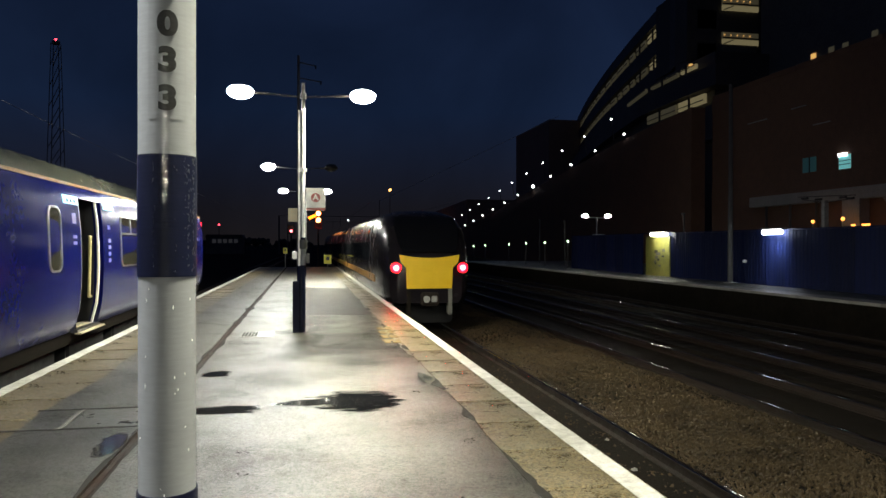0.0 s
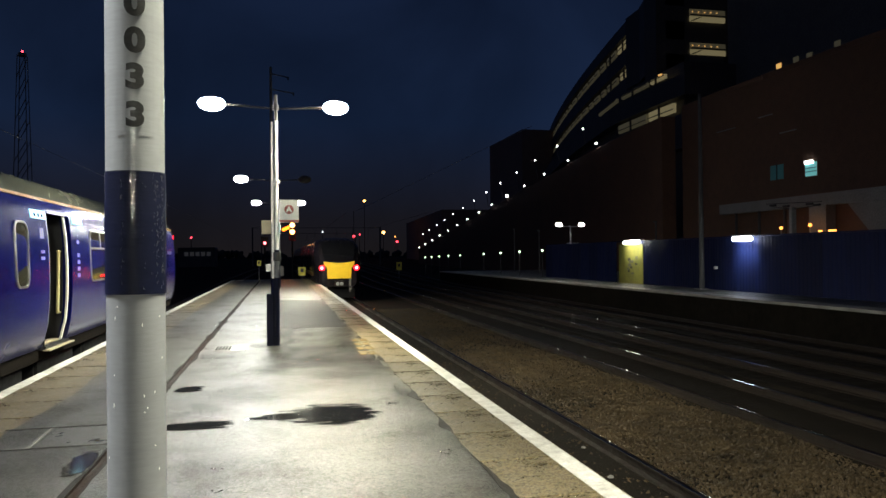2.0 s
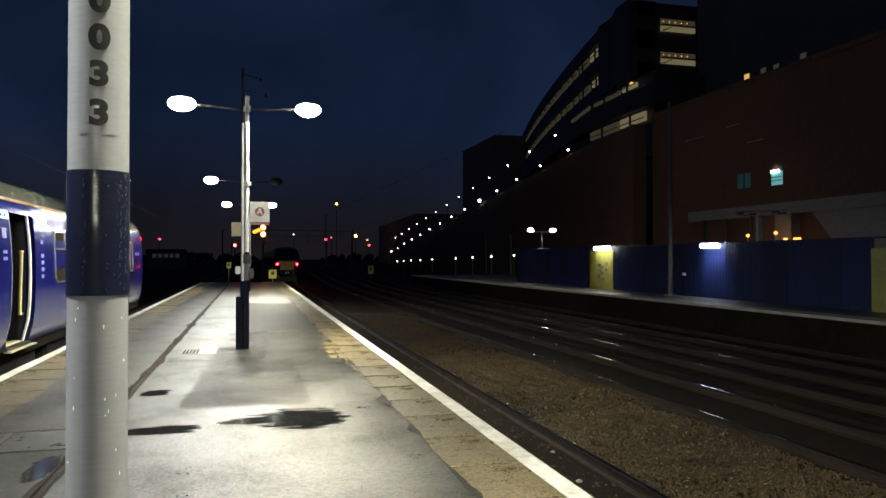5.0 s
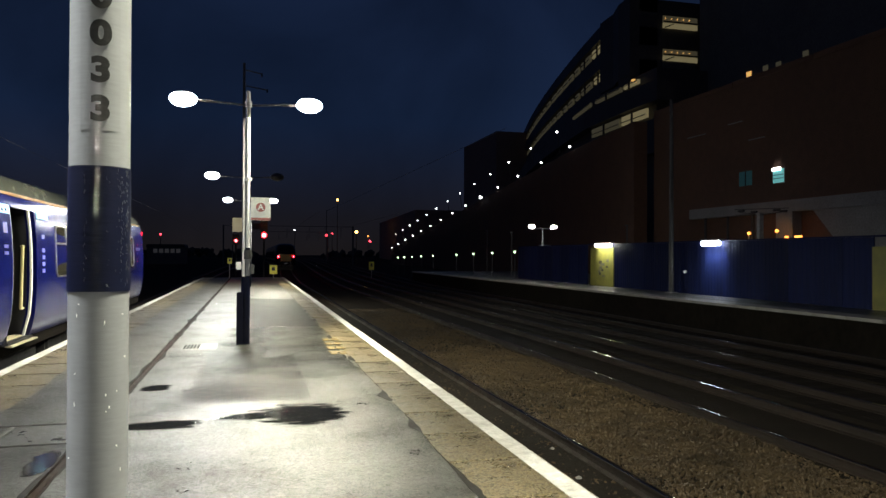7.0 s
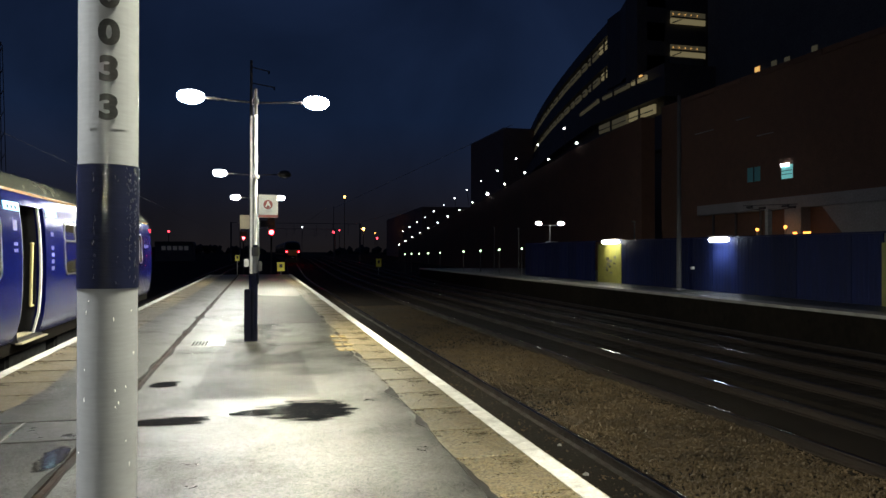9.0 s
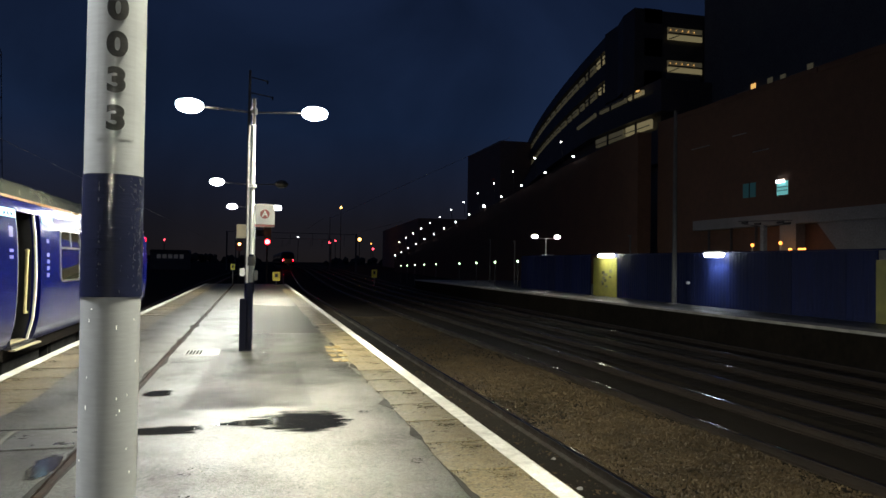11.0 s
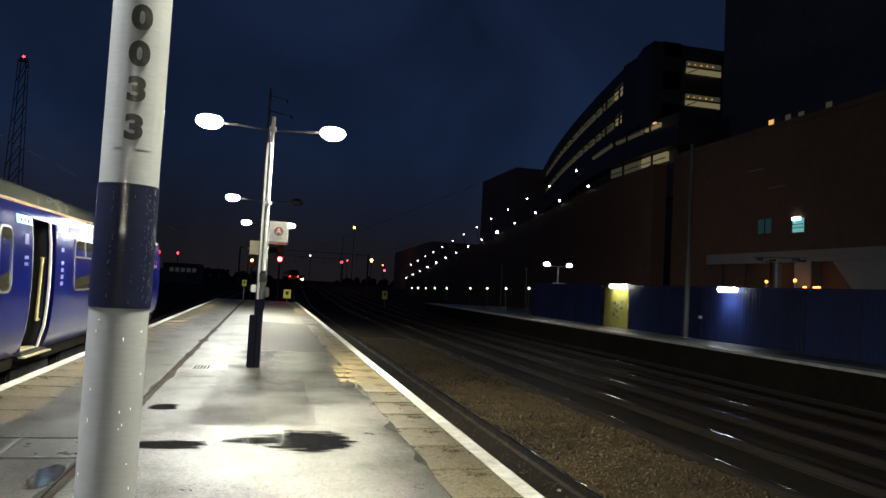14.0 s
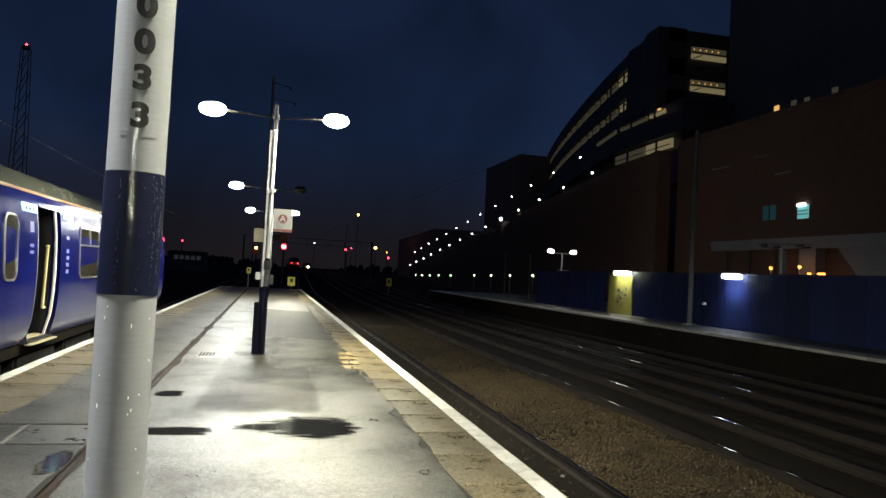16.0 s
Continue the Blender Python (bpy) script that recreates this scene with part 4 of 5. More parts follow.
def build_departing_train():
    tr = thing("departing_train", "charcoal express train with yellow end and red tail lamps", "train", at=(3.78, 21.6, 0))
    nose = ((0.0, 0.98, 1.34), (0.12, 1.12, 1.46), (0.45, 1.26, 1.86), (0.9, 1.33, 2.28), (1.5, 1.37, 2.60), (2.2, 1.385, 2.74), (3.2, 1.39, 2.78))
    part("cab", loft([car_ring(h, t, y) for y, h, t in nose]), "train_dark", tr, "dark sloping cab end", True)
    cars = ((3.2, 23.0), (23.7, 46.5), (47.2, 70.0))
    for a, b in cars:
        part("car_body", loft([car_ring(1.39, 2.78, y) for y in (a, b)]), "train_dark", tr, "charcoal coach body", True)
        for s in (-1, 1):
            part("window_band", box(s * 1.386 - 0.008, s * 1.386 + 0.008, a + 1.5, b - 0.6, 1.05, 1.72), "glass", tr, "dark window band")
            part("side_stripe", box(s * 1.384 - 0.008, s * 1.384 + 0.008, a - 0.6, b, 0.42, 0.66), "train_orange", tr, "orange stripe")
        part("underframe", box(-1.2, 1.2, a + 0.5, b - 0.3, -0.62, -0.09, 0.04), "black", tr)
    for a in (23.0, 46.5):
        part("gangway", box(-0.7, 0.7, a - 0.05, a + 0.75, 0.0, 2.4), "black", tr)
    curve = [(0.90 - 0.18 * i, 1.34 - 0.10 * (1 - ((i - 5) / 5) ** 2)) for i in range(11)]
    part("yellow_panel", prism([(-0.68, 0.34), (0.68, 0.34), (0.70, 0.95)] + [(0.86, 1.12)] + curve + [(-0.86, 1.12), (-0.70, 0.95)], "y", -0.035, 0.06), "train_yellow", tr, "bright yellow end panel")
    screen = []
    for y, w, z in ((-0.015, 0.80, 1.42), (0.30, 0.92, 1.78), (0.75, 0.98, 2.24), (1.15, 0.92, 2.50)):
        screen.append([(-w, y, z), (w, y, z), (w, y + 0.08, z - 0.03), (-w, y + 0.08, z - 0.03)])
    part("windscreen", loft(screen), "cab_glass", tr, "dark raked windscreen")
    for s in (-1, 1):
        tl = part("tail_lamp", rod((s * 1.0, -0.02, 0.95), (s * 1.0, 0.10, 0.95), 0.18, 20), "black", tr, "round lamp cluster")
        part("lens", rod((s * 1.0, -0.05, 0.95), (s * 1.0, -0.015, 0.95), 0.14, 20), "tail_glow", tl, "lit red lens")
        part("lens_core", rod((s * 1.0, -0.06, 0.95), (s * 1.0, -0.05, 0.95), 0.085, 20), "red_core", tl, "bright lamp core")
        part("buffer_bracket", box(s * 0.62 - 0.06, s * 0.62 + 0.06, -0.05, 0.3, -0.45, 0.34, 0.015), "sleeper" if s < 0 else "concrete", tr)
    cp = part("coupler", box(-0.27, 0.27, -0.16, 0.3, -0.16, 0.22, 0.04), "rust", tr, "grey coupler head")
    part("coupler_face", rod((-0.11, -0.20, 0.03), (-0.11, -0.15, 0.03), 0.10, 16), "galv", cp)
    part("coupler_face", box(0.03, 0.21, -0.19, -0.15, -0.06, 0.13, 0.02), "galv", cp)
    for y in (3.5, 19.0, 27.5, 42.5, 51.0, 66.0):
        part("bogie", box(-1.1, 1.1, y - 1.5, y + 1.5, -0.9, -0.3, 0.05), "black", tr)
    return tr


express = build_departing_train()


def build_oncoming_train():
    tr = thing("oncoming_train", "distant dark train with one bright headlamp", "train", at=(24, 520, 0.74))
    part("car_body", loft([car_ring(1.39, 3.4, y, 0.5) for y in (0, 40)]), "train_dark", tr, "dark coach body", True)
    part("underframe", box(-1.1, 1.1, 0.5, 39.5, 0.0, 0.5), "black", tr)
    part("headlamp", ball((0.3, -0.2, 1.25), 0.55, None, 2, (1, 0.4, 1)), "white_glow", tr, "bright white headlamp", True)
    part("marker_lamp", ball((-0.9, -0.1, 1.3), 0.25, None, 1), "yellow_glow", tr)
    return tr


oncoming = build_oncoming_train()


# ---- signals ----
def build_signal(x, y, lenses, label, size, feather=0.0):
    sg = thing("colour_light_signal", label, "railway signal", "signals past the platform end", at=(x, y, rise(y)))
    zs = [z for z, _ in lenses]
    part("post", rod((0, 0.3, -1.2), (0, 0.3, min(zs)), 0.09, 12), "black", sg)
    part("backboard", box(-0.35, 0.35, 0.12, 0.2, min(zs) - 0.35, max(zs) + 0.35, 0.02), "black", sg)
    covers = []
    for z, glow_name in lenses:
        ln = part("lens", rod((0, 0.06, z), (0, 0.12, z), size, 20), glow_name, sg, "lit signal lens")
        part("lens_core", rod((0, 0.05, z), (0, 0.06, z), size * 0.84, 16), glow_name.replace("glow", "core"), ln, "bright lamp core")
        part("hood", box(-size, size, 0.0, 0.12, z + size + 0.005, z + size + 0.015), "black", sg)
        # Added shutter, no real signal part; it hides the lens while unlit.
        sh = part("shutter", rod((size * 1.06, 0.0, 0), (size * 1.06, 0.02, 0), size * 1.04, 20), "black", sg, "added black shutter that hides a lens")
        covers.append((sh, z))
    if feather:
        for i in range(3):
            fx, fz = -0.42 - 0.22 * i, max(zs) + 0.0 - 0.10 * i + feather
            part("route_light", rod((fx, 0.06, fz), (fx, 0.12, fz), 0.17, 14), "amber_glow", sg, "lit route light")
        sh = part("shutter", box(0.0, 0.86, 0.0, 0.02, -0.42, 0.22), "black", sg, "added black shutter that hides a lens")
        covers.append((sh, max(zs) + feather))
    return sg, covers


main_signal, main_covers = build_signal(1.38, 75, ((4.66, "amber_glow"), (3.98, "amber_glow"), (3.44, "red_glow")), "tall colour-light signal with round lenses and route lights", 0.265, -0.25)
side_signal, side_covers = build_signal(-1.33, 75, ((3.16, "amber_glow"), (2.86, "red_glow")), "smaller colour-light signal beside the other track", 0.148)


# ---- the far side: hoarding, lamps, buildings ----
def build_hoarding():
    ho = thing("hoarding", "blue ribbed painted hoarding along the far platform", "hoarding", kind="structure")
    me = bpy.data.meshes.new("board")
    rib = []
    for k in range(6):
        c = 0.004 + 1.212 * k / 6
        rib += [(-0.020, c), (-0.020, c + 0.12), (-0.034, c + 0.135), (-0.034, c + 0.185), (-0.020, c + 0.20)]
    bm = prism(rib + [(0.02, 1.216), (0.02, 0.004)], "z", 0.0, 2.24)
    bm.to_mesh(me)
    bm.free()
    me.materials.append(M["hoarding"])
    for i in range(52):
        y = -14.4 + 1.22 * i
        if not 34.6 < y < 36.9 and not 15.8 < y < 18.3:
            share("board", me, pose(18.7 + (0.008 if i % 2 else 0), y, 0), ho)
    part("cap_rail", box(18.66, 18.78, -14.4, 49.0, 2.245, 2.30), "hoarding", ho)
    part("end_board", box(18.7, 21.5, 49.02, 49.06, 0, 2.28), "hoarding", ho)


def build_poster():
    po = thing("lit_poster_panel", "yellow-green lit poster panel set in the blue hoarding", "poster panel", at=(18.66, 36.2, 0))
    part("frame", box(-0.02, 0.06, -1.30, 1.40, 0.0, 2.10, 0.01), "poster", po)
    rnd = random.Random(9)
    for i in range(9):
        y, z = rnd.uniform(-0.9, 0.3), 0.5 + 0.1 * i
        part("picture_patch", box(-0.03, -0.022, y, y + rnd.uniform(0.2, 0.5), z, z + rnd.uniform(0.08, 0.2)), "black" if i % 2 else "concrete", po)


def build_dark_panel():
    po = thing("unlit_poster_panel", "dull yellow-green unlit poster panel in the blue hoarding", "poster panel", at=(18.66, 17.35, 0))
    part("frame", box(-0.02, 0.06, -1.22, 1.22, 0.0, 1.95, 0.01), "poster", po)
    part("picture_patch", box(-0.028, -0.021, -0.9, 0.2, 0.5, 1.3), "concrete", po)


def build_strip_lamp(y0, y1, z, tube, label, watts, color):
    sl = thing("strip_lamp", label, "wall lamp", "strip lamps over the hoarding", at=(18.5, (y0 + y1) / 2, z))
    h = (y1 - y0) / 2
    part("housing", box(-0.12, 0.18, -h - 0.05, h + 0.05, 0.10, 0.18, 0.02), "galv", sl)
    part("tube", box(-0.13, 0.05, -h, h, -0.09, 0.10, 0.05), tube, sl, "bright lit tube")
    area_lamp("strip_light", (18.45, (y0 + y1) / 2, z - 0.12), (18.62, (y0 + y1) / 2, 0), y1 - y0, 0.1, watts, color, 95).rotation_mode = "QUATERNION"


build_hoarding()
build_poster()
build_dark_panel()
build_strip_lamp(34.9, 36.6, 2.20, "tube_warm", "lit fluorescent strip lamp above a yellow poster", 26, (1.0, 0.97, 0.85))
build_strip_lamp(25.75, 26.95, 2.16, "tube", "lit cold white strip lamp above blue boards", 38, (0.80, 0.90, 1.0))


def build_far_pole():
    po = thing("tall_pole", "slim tall grey pole on the far platform", "pole", at=(18.25, 28.9, 0))
    part("shaft", rod((0, 0, 0), (0, 0, 8.6), 0.11, 14, r2=0.075), "pole_grey", po, "grey steel shaft", True)
    part("base_plate", box(-0.2, 0.2, -0.2, 0.2, -0.006, 0.04), "galv", po)
    part("box", box(0.18, 0.3, -0.75, -0.6, 0.9, 1.02, 0.01), "sign_white", po)
    rg = thing("registration_arm", "dark overhead line bracket with insulators on a grey post", "overhead line bracket", at=(19.0, 24.05, -0.006))
    part("post", box(-0.09, 0.09, -0.09, 0.09, 0.0, 3.30, 0.01), "fascia", rg, "pale grey post")
    for y0, z0, y1, z1 in ((1.5, 3.52, -1.5, 3.40), (1.2, 3.40, 0.0, 3.22), (0.0, 3.22, -1.2, 3.28)):
        part("arm", rod((0, y0, z0), (0, y1, z1), 0.014, 8), "black", rg)
    for y, z in ((1.1, 3.44), (0.35, 3.36), (-0.9, 3.36), (-1.25, 3.30)):
        part("insulator", rod((0, y - 0.16, z), (0, y + 0.16, z), 0.04, 10), "black", rg)
    tl = thing("twin_lamp", "lamp post with two lit heads behind the hoarding", "lamp post", at=(19.5, 46.5, -0.006))
    part("post", rod((0, 0, -0.01), (0, 0, 3.5), 0.05, 12), "post_white", tl, smooth=True)
    part("arm", box(-0.82, 0.82, -0.03, 0.03, 3.46, 3.52), "galv", tl)
    for s in (-0.82, 0.82):
        part("lamp_head", ball((s, 0, 3.62), 0.22, None, 2, (1, 0.7, 0.55)), "lamp_on", tl, "bright white lamp head", True)
    part("bracket", box(-0.25, 0.55, -0.1, 0.1, 2.28, 2.38), "sign_white", tl)


build_far_pole()
for i, y in enumerate((49.8, 54.9, 59.9, 65.2, 74.2, 79.7, 84.5, 89.0, 93.0)):
    z = 1.90 - 0.0128 * (y - 49.8)
    bl = thing("bollard_lamp", "small greenish-white lamp on a thin post", "lamp post", "low lamps along the far platform", at=(18.7, y, -0.006 if y < 72 else -1.24 + rise(y)))
    base = 0.0 if y < 72 else 1.24 - rise(y)
    part("post", rod((0, 0, 0), (0, 0, z + base - 0.07), 0.03, 8), "post_white" if y == 74.2 else "cladding", bl)
    part("globe", ball((0, 0, z + base), 0.085), "green_glow", bl, "lit greenish globe", True)


def build_brick_block():
    bb = thing("brick_building", "large dark red-brick building with few lit windows", "building", kind="structure")
    part("wall", box(32.0, 60.0, -30, 53, -1.24, 13.5), "brick", bb, "dark red brick wall")
    for i in range(11):
        part("string_course", box(31.95, 32.0, -30 + i * 7.3, -30 + i * 7.3 + 7.2, 13.2, 13.55), "brick", bb)
    wd = part("window", box(31.96, 32.02, 41.05, 42.3, 6.35, 7.3), "cyan_dim", bb, "dim teal window")
    part("frame", box(31.93, 31.97, 41.6, 41.68, 6.3, 7.35), "black", wd)
    wd = part("window", box(31.96, 32.02, 38.1, 39.05, 6.25, 7.1), "cyan_glow", bb, "lit teal window with blind")
    for z in (6.5, 6.72):
        part("blind_slat", box(31.94, 31.96, 38.1, 39.05, z, z + 0.05), "cyan_dim", wd)
    part("window_lamp", box(31.90, 31.96, 38.35, 39.05, 7.02, 7.2), "white_glow", wd, "bright tube at the window head")
    for y0, y1, z in ((42.0, 43.4, 10.7), (39.8, 41.3, 9.3), (46, 48.2, 10.5)):
        part("pale_ledge", box(31.9, 32.0, y0, y1, z, z + 0.05), "fascia", bb)
    # low canopy with its recess
    part("fascia", box(31.4, 31.98, 5, 47.2, 4.35, 5.05, 0.02), "fascia", bb, "pale canopy fascia")
    part("fascia", box(31.3, 31.98, 36.6, 38.0, 2.0, 4.34, 0.02), "fascia", bb)
    part("fascia", prism([(5, 2.0), (33.0, 2.0), (35.2, 4.34), (5, 4.34)], "x", 31.5, 31.98), "fascia", bb, "sloping pale panel")
    for y in (43.0, 45.5, 40.5):
        part("canopy_post", rod((31.6, y, -0.006), (31.6, y, 4.35), 0.09, 10), "cladding", bb)


build_brick_block()
for y, z, r in ((37.3, 3.19, 0.11), (39.82, 3.11, 0.11)):
    ol = thing("street_lamp", "orange sodium lamp on a slim post", "street lamp", "orange lamps by the building", at=(30.8, y, -0.006))
    part("post", rod((0, 0, 0), (0, 0, z - 0.1), 0.05, 10), "galv", ol)
    part("lamp", ball((0, 0, z), r), "orange_glow", ol, "lit orange lamp", True)
    point_lamp("sodium_light", (30.6, y, z), 0.2, 4, (1.0, 0.42, 0.10))
for y0, y1 in ((36.4, 36.7), (35.3, 35.9)):
    wl_ = thing("warm_light", "small warm light under the canopy", "lamp", at=(30.8, y0, 0))
    part("lamp", box(0.0, 0.1, 0.0, y1 - y0, 2.74, 2.86, 0.03), "orange_glow", wl_)
    part("bracket", box(0.04, 0.09, 0.05, 0.1, -0.006, 2.74), "cladding", wl_)


def front_x(y):
    s = max(0.0, y - 80.7)
    return 40.0 + 0.050 * max(0.0, min(y, 80.7) - 70.0) + 0.192 * s + 0.0008 * s * s


def build_car_park():
    cp = thing("curved_car_park", "dark multi-storey building with a curved front and lit decks", "building", kind="structure")
    ys = [66, 68, 70, 72] + [72 + 5 * i for i in range(1, 24)]

    def band(z0, z1, out, y_from, y_to, name, material, label="", depth=1.0):
        yy = [y_from] + [y for y in ys if y_from < y < y_to] + [y_to]
        poly = [(front_x(y) - out, y) for y in yy] + [(front_x(y) - out + depth, y) for y in yy[::-1]]
        return part(name, prism(poly, "z", z0, z1), material, cp, label)

    # solid core and the parapets of each storey
    for y_from, z0, z1, q in ((66, -1.24, 21.0, 0.2), (73, 21.0, 30.0, 1.9)):
        yy = [y_from] + [y for y in ys if y > y_from]
        poly = [(front_x(y) + q, y) for y in yy] + [(80, ys[-1]), (80, y_from)]
        part("core", prism(poly, "z", z0, z1), "cladding", cp, "dark clad core")
    for z0, z1, ya in ((12.0, 15.4, 64), (17.2, 19.3, 64), (20.6, 23.3, 71.2), (24.9, 26.9, 71.2), (28.6, 30.2, 71.2)):
        band(z0, z1, 1.0 if z0 < 20 else -1.2, ya, 180, "parapet", "cladding", "dark curved parapet", 2.2)
    rnd = random.Random(21)
    for z0, z1, segs in ((15.5, 17.1, ((66.7, 72.0), (72.6, 80))), (19.4, 20.5, ((68.4, 71.5), (72.3, 79), (80.5, 89))), (23.4, 24.8, ((80.9, 85.5), (87, 92))), (27.0, 28.5, ((80.9, 86.5), (87.5, 92)))):
        segs = list(segs)
        y = segs[-1][1] + 1.5
        while z0 > 22 and y < 160:
            b = y + rnd.uniform(1.5, 4.0)
            segs.append((y, b))
            y = b + rnd.uniform(0.8, 2.0)
        for k, (a, b) in enumerate(segs):
            dk = band(z0 + 0.45, z1 - 0.2, 0.6 if z0 < 22 else -1.5, a, b, "lit_deck", "deck_glow" if k == 0 else "deck_dim", "dimly lit parking deck", 0.3)
            q = -0.75 if z0 < 22 else 1.35
            part("rail", prism([(front_x(a) + q, a), (front_x(b) + q, b), (front_x(b) + q + 0.08, b), (front_x(a) + q + 0.08, a)], "z", z0 + 0.72, z0 + 0.80), "cladding", dk)
            if k < 2:
                part("column", rod((front_x((a + b) / 2) + q, (a + b) / 2, z0), (front_x((a + b) / 2) + q, (a + b) / 2, z1), 0.12, 6), "cladding", dk)
    part("corner_wall", prism([(front_x(y) + (0.0 if y < 75 else 0.8), y) for y in (71.2, 74, 77, 80.6)] + [(front_x(80.6) + 3, 80.6), (43.5, 71.2)], "z", 21.5, 30.1), "cladding", cp, "dark rounded corner wall")
    part("soffit_light", ball((39.0, 68.6, 20.2), 0.28, None, 1, (0.6, 1.4, 0.5)), "warm_glow", cp)
    # flat end towards the tracks' near side
    for z0, z1 in ((26.95, 28.3), (23.3, 24.6)):
        dk = part("lit_deck", box(44.1, 48.4, 71.0, 71.2, z0, z0 + 0.55), "deck_glow", cp, "lit parking deck")
        part("deck_ceiling", box(44.1, 48.4, 71.02, 71.2, z0 + 0.56, z1), "deck_dim", dk)
        part("ramp_edge", prism([(44.1, z0), (45.3, z0 + 0.5), (45.5, z0 + 0.5), (44.4, z0)], "y", 70.93, 70.98), "cladding", dk)
        for i in range(5):
            part("ceiling_light", ball((44.3 + i * 0.75, 70.9, z1 - 0.35), 0.08, None, 1), "warm_glow", dk)
        part("rail", box(44.1, 48.4, 70.9, 71.0, z0 + 0.62, z0 + 0.75), "cladding", dk)
    part("end_wall", box(40.2, 49.5, 71.3, 74.0, 12, 30.1), "cladding", cp)
    part("grey_panel", box(44.0, 48.2, 71.1, 71.25, 21.7, 23.4), "tower", cp)
    tw = thing("dark_tower", "tall plain dark grey block above the brick building", "building", kind="structure")
    part("wall", box(46.2, 80, 20, 67.4, 13.4, 48), "tower", tw, "plain dark grey wall")
    for y, z, on in ((59.2, 18.4, 1), (56.9, 18.4, 0), (55.2, 18.3, 0), (51.9, 18.4, 0)):
        part("window", box(46.1, 46.22, y, y + 0.6, z, z + 0.95), "warm_glow" if on else "deck_dim", tw, "small warm window")


build_car_park()


def build_ramp():
    rp = thing("car_park_ramp", "long dark ramp wall with two rows of small lamps", "ramp", kind="structure")
    part("wall", prism([(53.02, -1.24), (53.02, 12.6), (66, 11.8), (158, 2.9), (158, -1.24)], "x", 30.2, 31.4), "brick", rp, "dark brick ramp wall")
    for i in range(14):
        y = 64.9 + 7.03 * i
        z = 12.25 - 0.0975 * (y - 64.9)
        lp = part("lamp", ball((30.0, y, z), 0.12 if i != 4 else 0.22, None, 2), "white_glow", rp, "small white lamp", True)
        part("bracket", box(30.0, 30.22, y - 0.03, y + 0.03, z - 0.04, z + 0.04), "cladding", lp)
    for i in range(13):
        y = 67.9 + 7.0 * i
        z = 14.18 - 0.0955 * (y - 67.9)
        lp = part("lamp", ball((30.0, y, z), 0.105, None, 2), "white_glow", rp, "small white lamp", True)
        part("bracket", rod((30.3, y, z - 2.2), (30.0, y, z), 0.04, 6), "cladding", lp)
    # second block behind, brown
    bb = thing("distant_block", "brown brick block beyond the ramp", "building", kind="structure")
    part("wall", box(52, 70, 150, 175, -1.24, 29), "far_brick", bb)
    part("wall", prism([(36, 160), (60, 160), (60, 230), (40, 230)], "z", -1.24, 12), "far_brick", bb)


build_ramp()


# ---- the distance ----
def far_lamp(x, y, z, r, glow_name, label, mast_top=0.0):
    fl = thing("distant_lamp", label, "lamp", "distant lamps beyond the station", at=(x, y, 0))
    part("mast", rod((0, 0.1, -1.24 + rise(y)), (0, 0.1, z + mast_top), 0.10, 8, r2=0.07), "cladding", fl)
    part("lamp", ball((0, 0, z), r), glow_name, fl, "lit lamp", True)


far_lamp(20.0, 200, 7.1, 0.36, "far_red", "distant red signal lamp on a mast", 2.0)
far_lamp(21.6, 200, 7.6, 0.22, "far_red", "distant small red lamp on a post")
far_lamp(28.3, 200, 8.1, 0.46, "yellow_glow", "distant yellow yard lamp")
far_lamp(23.0, 200, 16.9, 0.34, "yellow_glow", "distant yellow lamp on a tall mast")
far_lamp(40.1, 250, 6.5, 0.40, "far_red", "distant small red lamp on a post")
far_lamp(39.4, 250, 8.3, 0.30, "orange_glow", "distant orange lamp on a post")
far_lamp(44.0, 250, 8.4, 0.34, "white_glow", "distant white lamp on a post")
far_lamp(17.1, 300, 11.8, 0.24, "white_glow", "distant white lamp on a post")
far_lamp(-17.0, 150, 5.6, 0.20, "far_red", "distant small red lamp on a post")
far_lamp(-24, 150, 5.0, 0.18, "orange_glow", "distant small orange lamp")


def build_mast():
    ms = thing("lattice_mast", "dark lattice mast with a red lamp at its top", "mast", at=(-24.9, 80, -1.2))
    for sx in (-1, 1):
        for sy in (-1, 1):
            part("leg", rod((sx * 0.9, sy * 0.9, 0), (sx * 0.35, sy * 0.35, 23.3), 0.045, 6), "gantry", ms)
    for i in range(11):
        w0, w1 = 0.9 - 0.05 * i, 0.9 - 0.05 * (i + 1)
        for sy in (-1, 1):
            part("brace", rod((-w0, sy * w0, i * 2.1), (w1, sy * w1, (i + 1) * 2.1), 0.04, 5), "gantry", ms)
    part("lamp", ball((0, 0, 23.7), 0.12), "far_red", ms, "lit red lamp", True)
    part("lamp_foot", rod((0, 0, 23.2), (0, 0, 23.5), 0.4, 8), "gantry", ms)


build_mast()


def build_line_mast():
    lm = thing("overhead_line_mast", "tall dark steel mast with two short arms", "mast", at=(-0.42, 57.0, -1.24))
    part("shaft", rod((0, 0, 0), (0, 0, 17.4), 0.15, 10, r2=0.10), "gantry", lm)
    for z, x1 in ((16.9, 1.3), (15.7, 1.7)):
        part("arm", rod((0, 0, z), (x1, 0, z - 0.25), 0.045, 8), "gantry", lm)
        part("insulator", rod((x1, 0, z - 0.45), (x1, 0, z - 0.2), 0.06, 8), "black", lm)


build_line_mast()


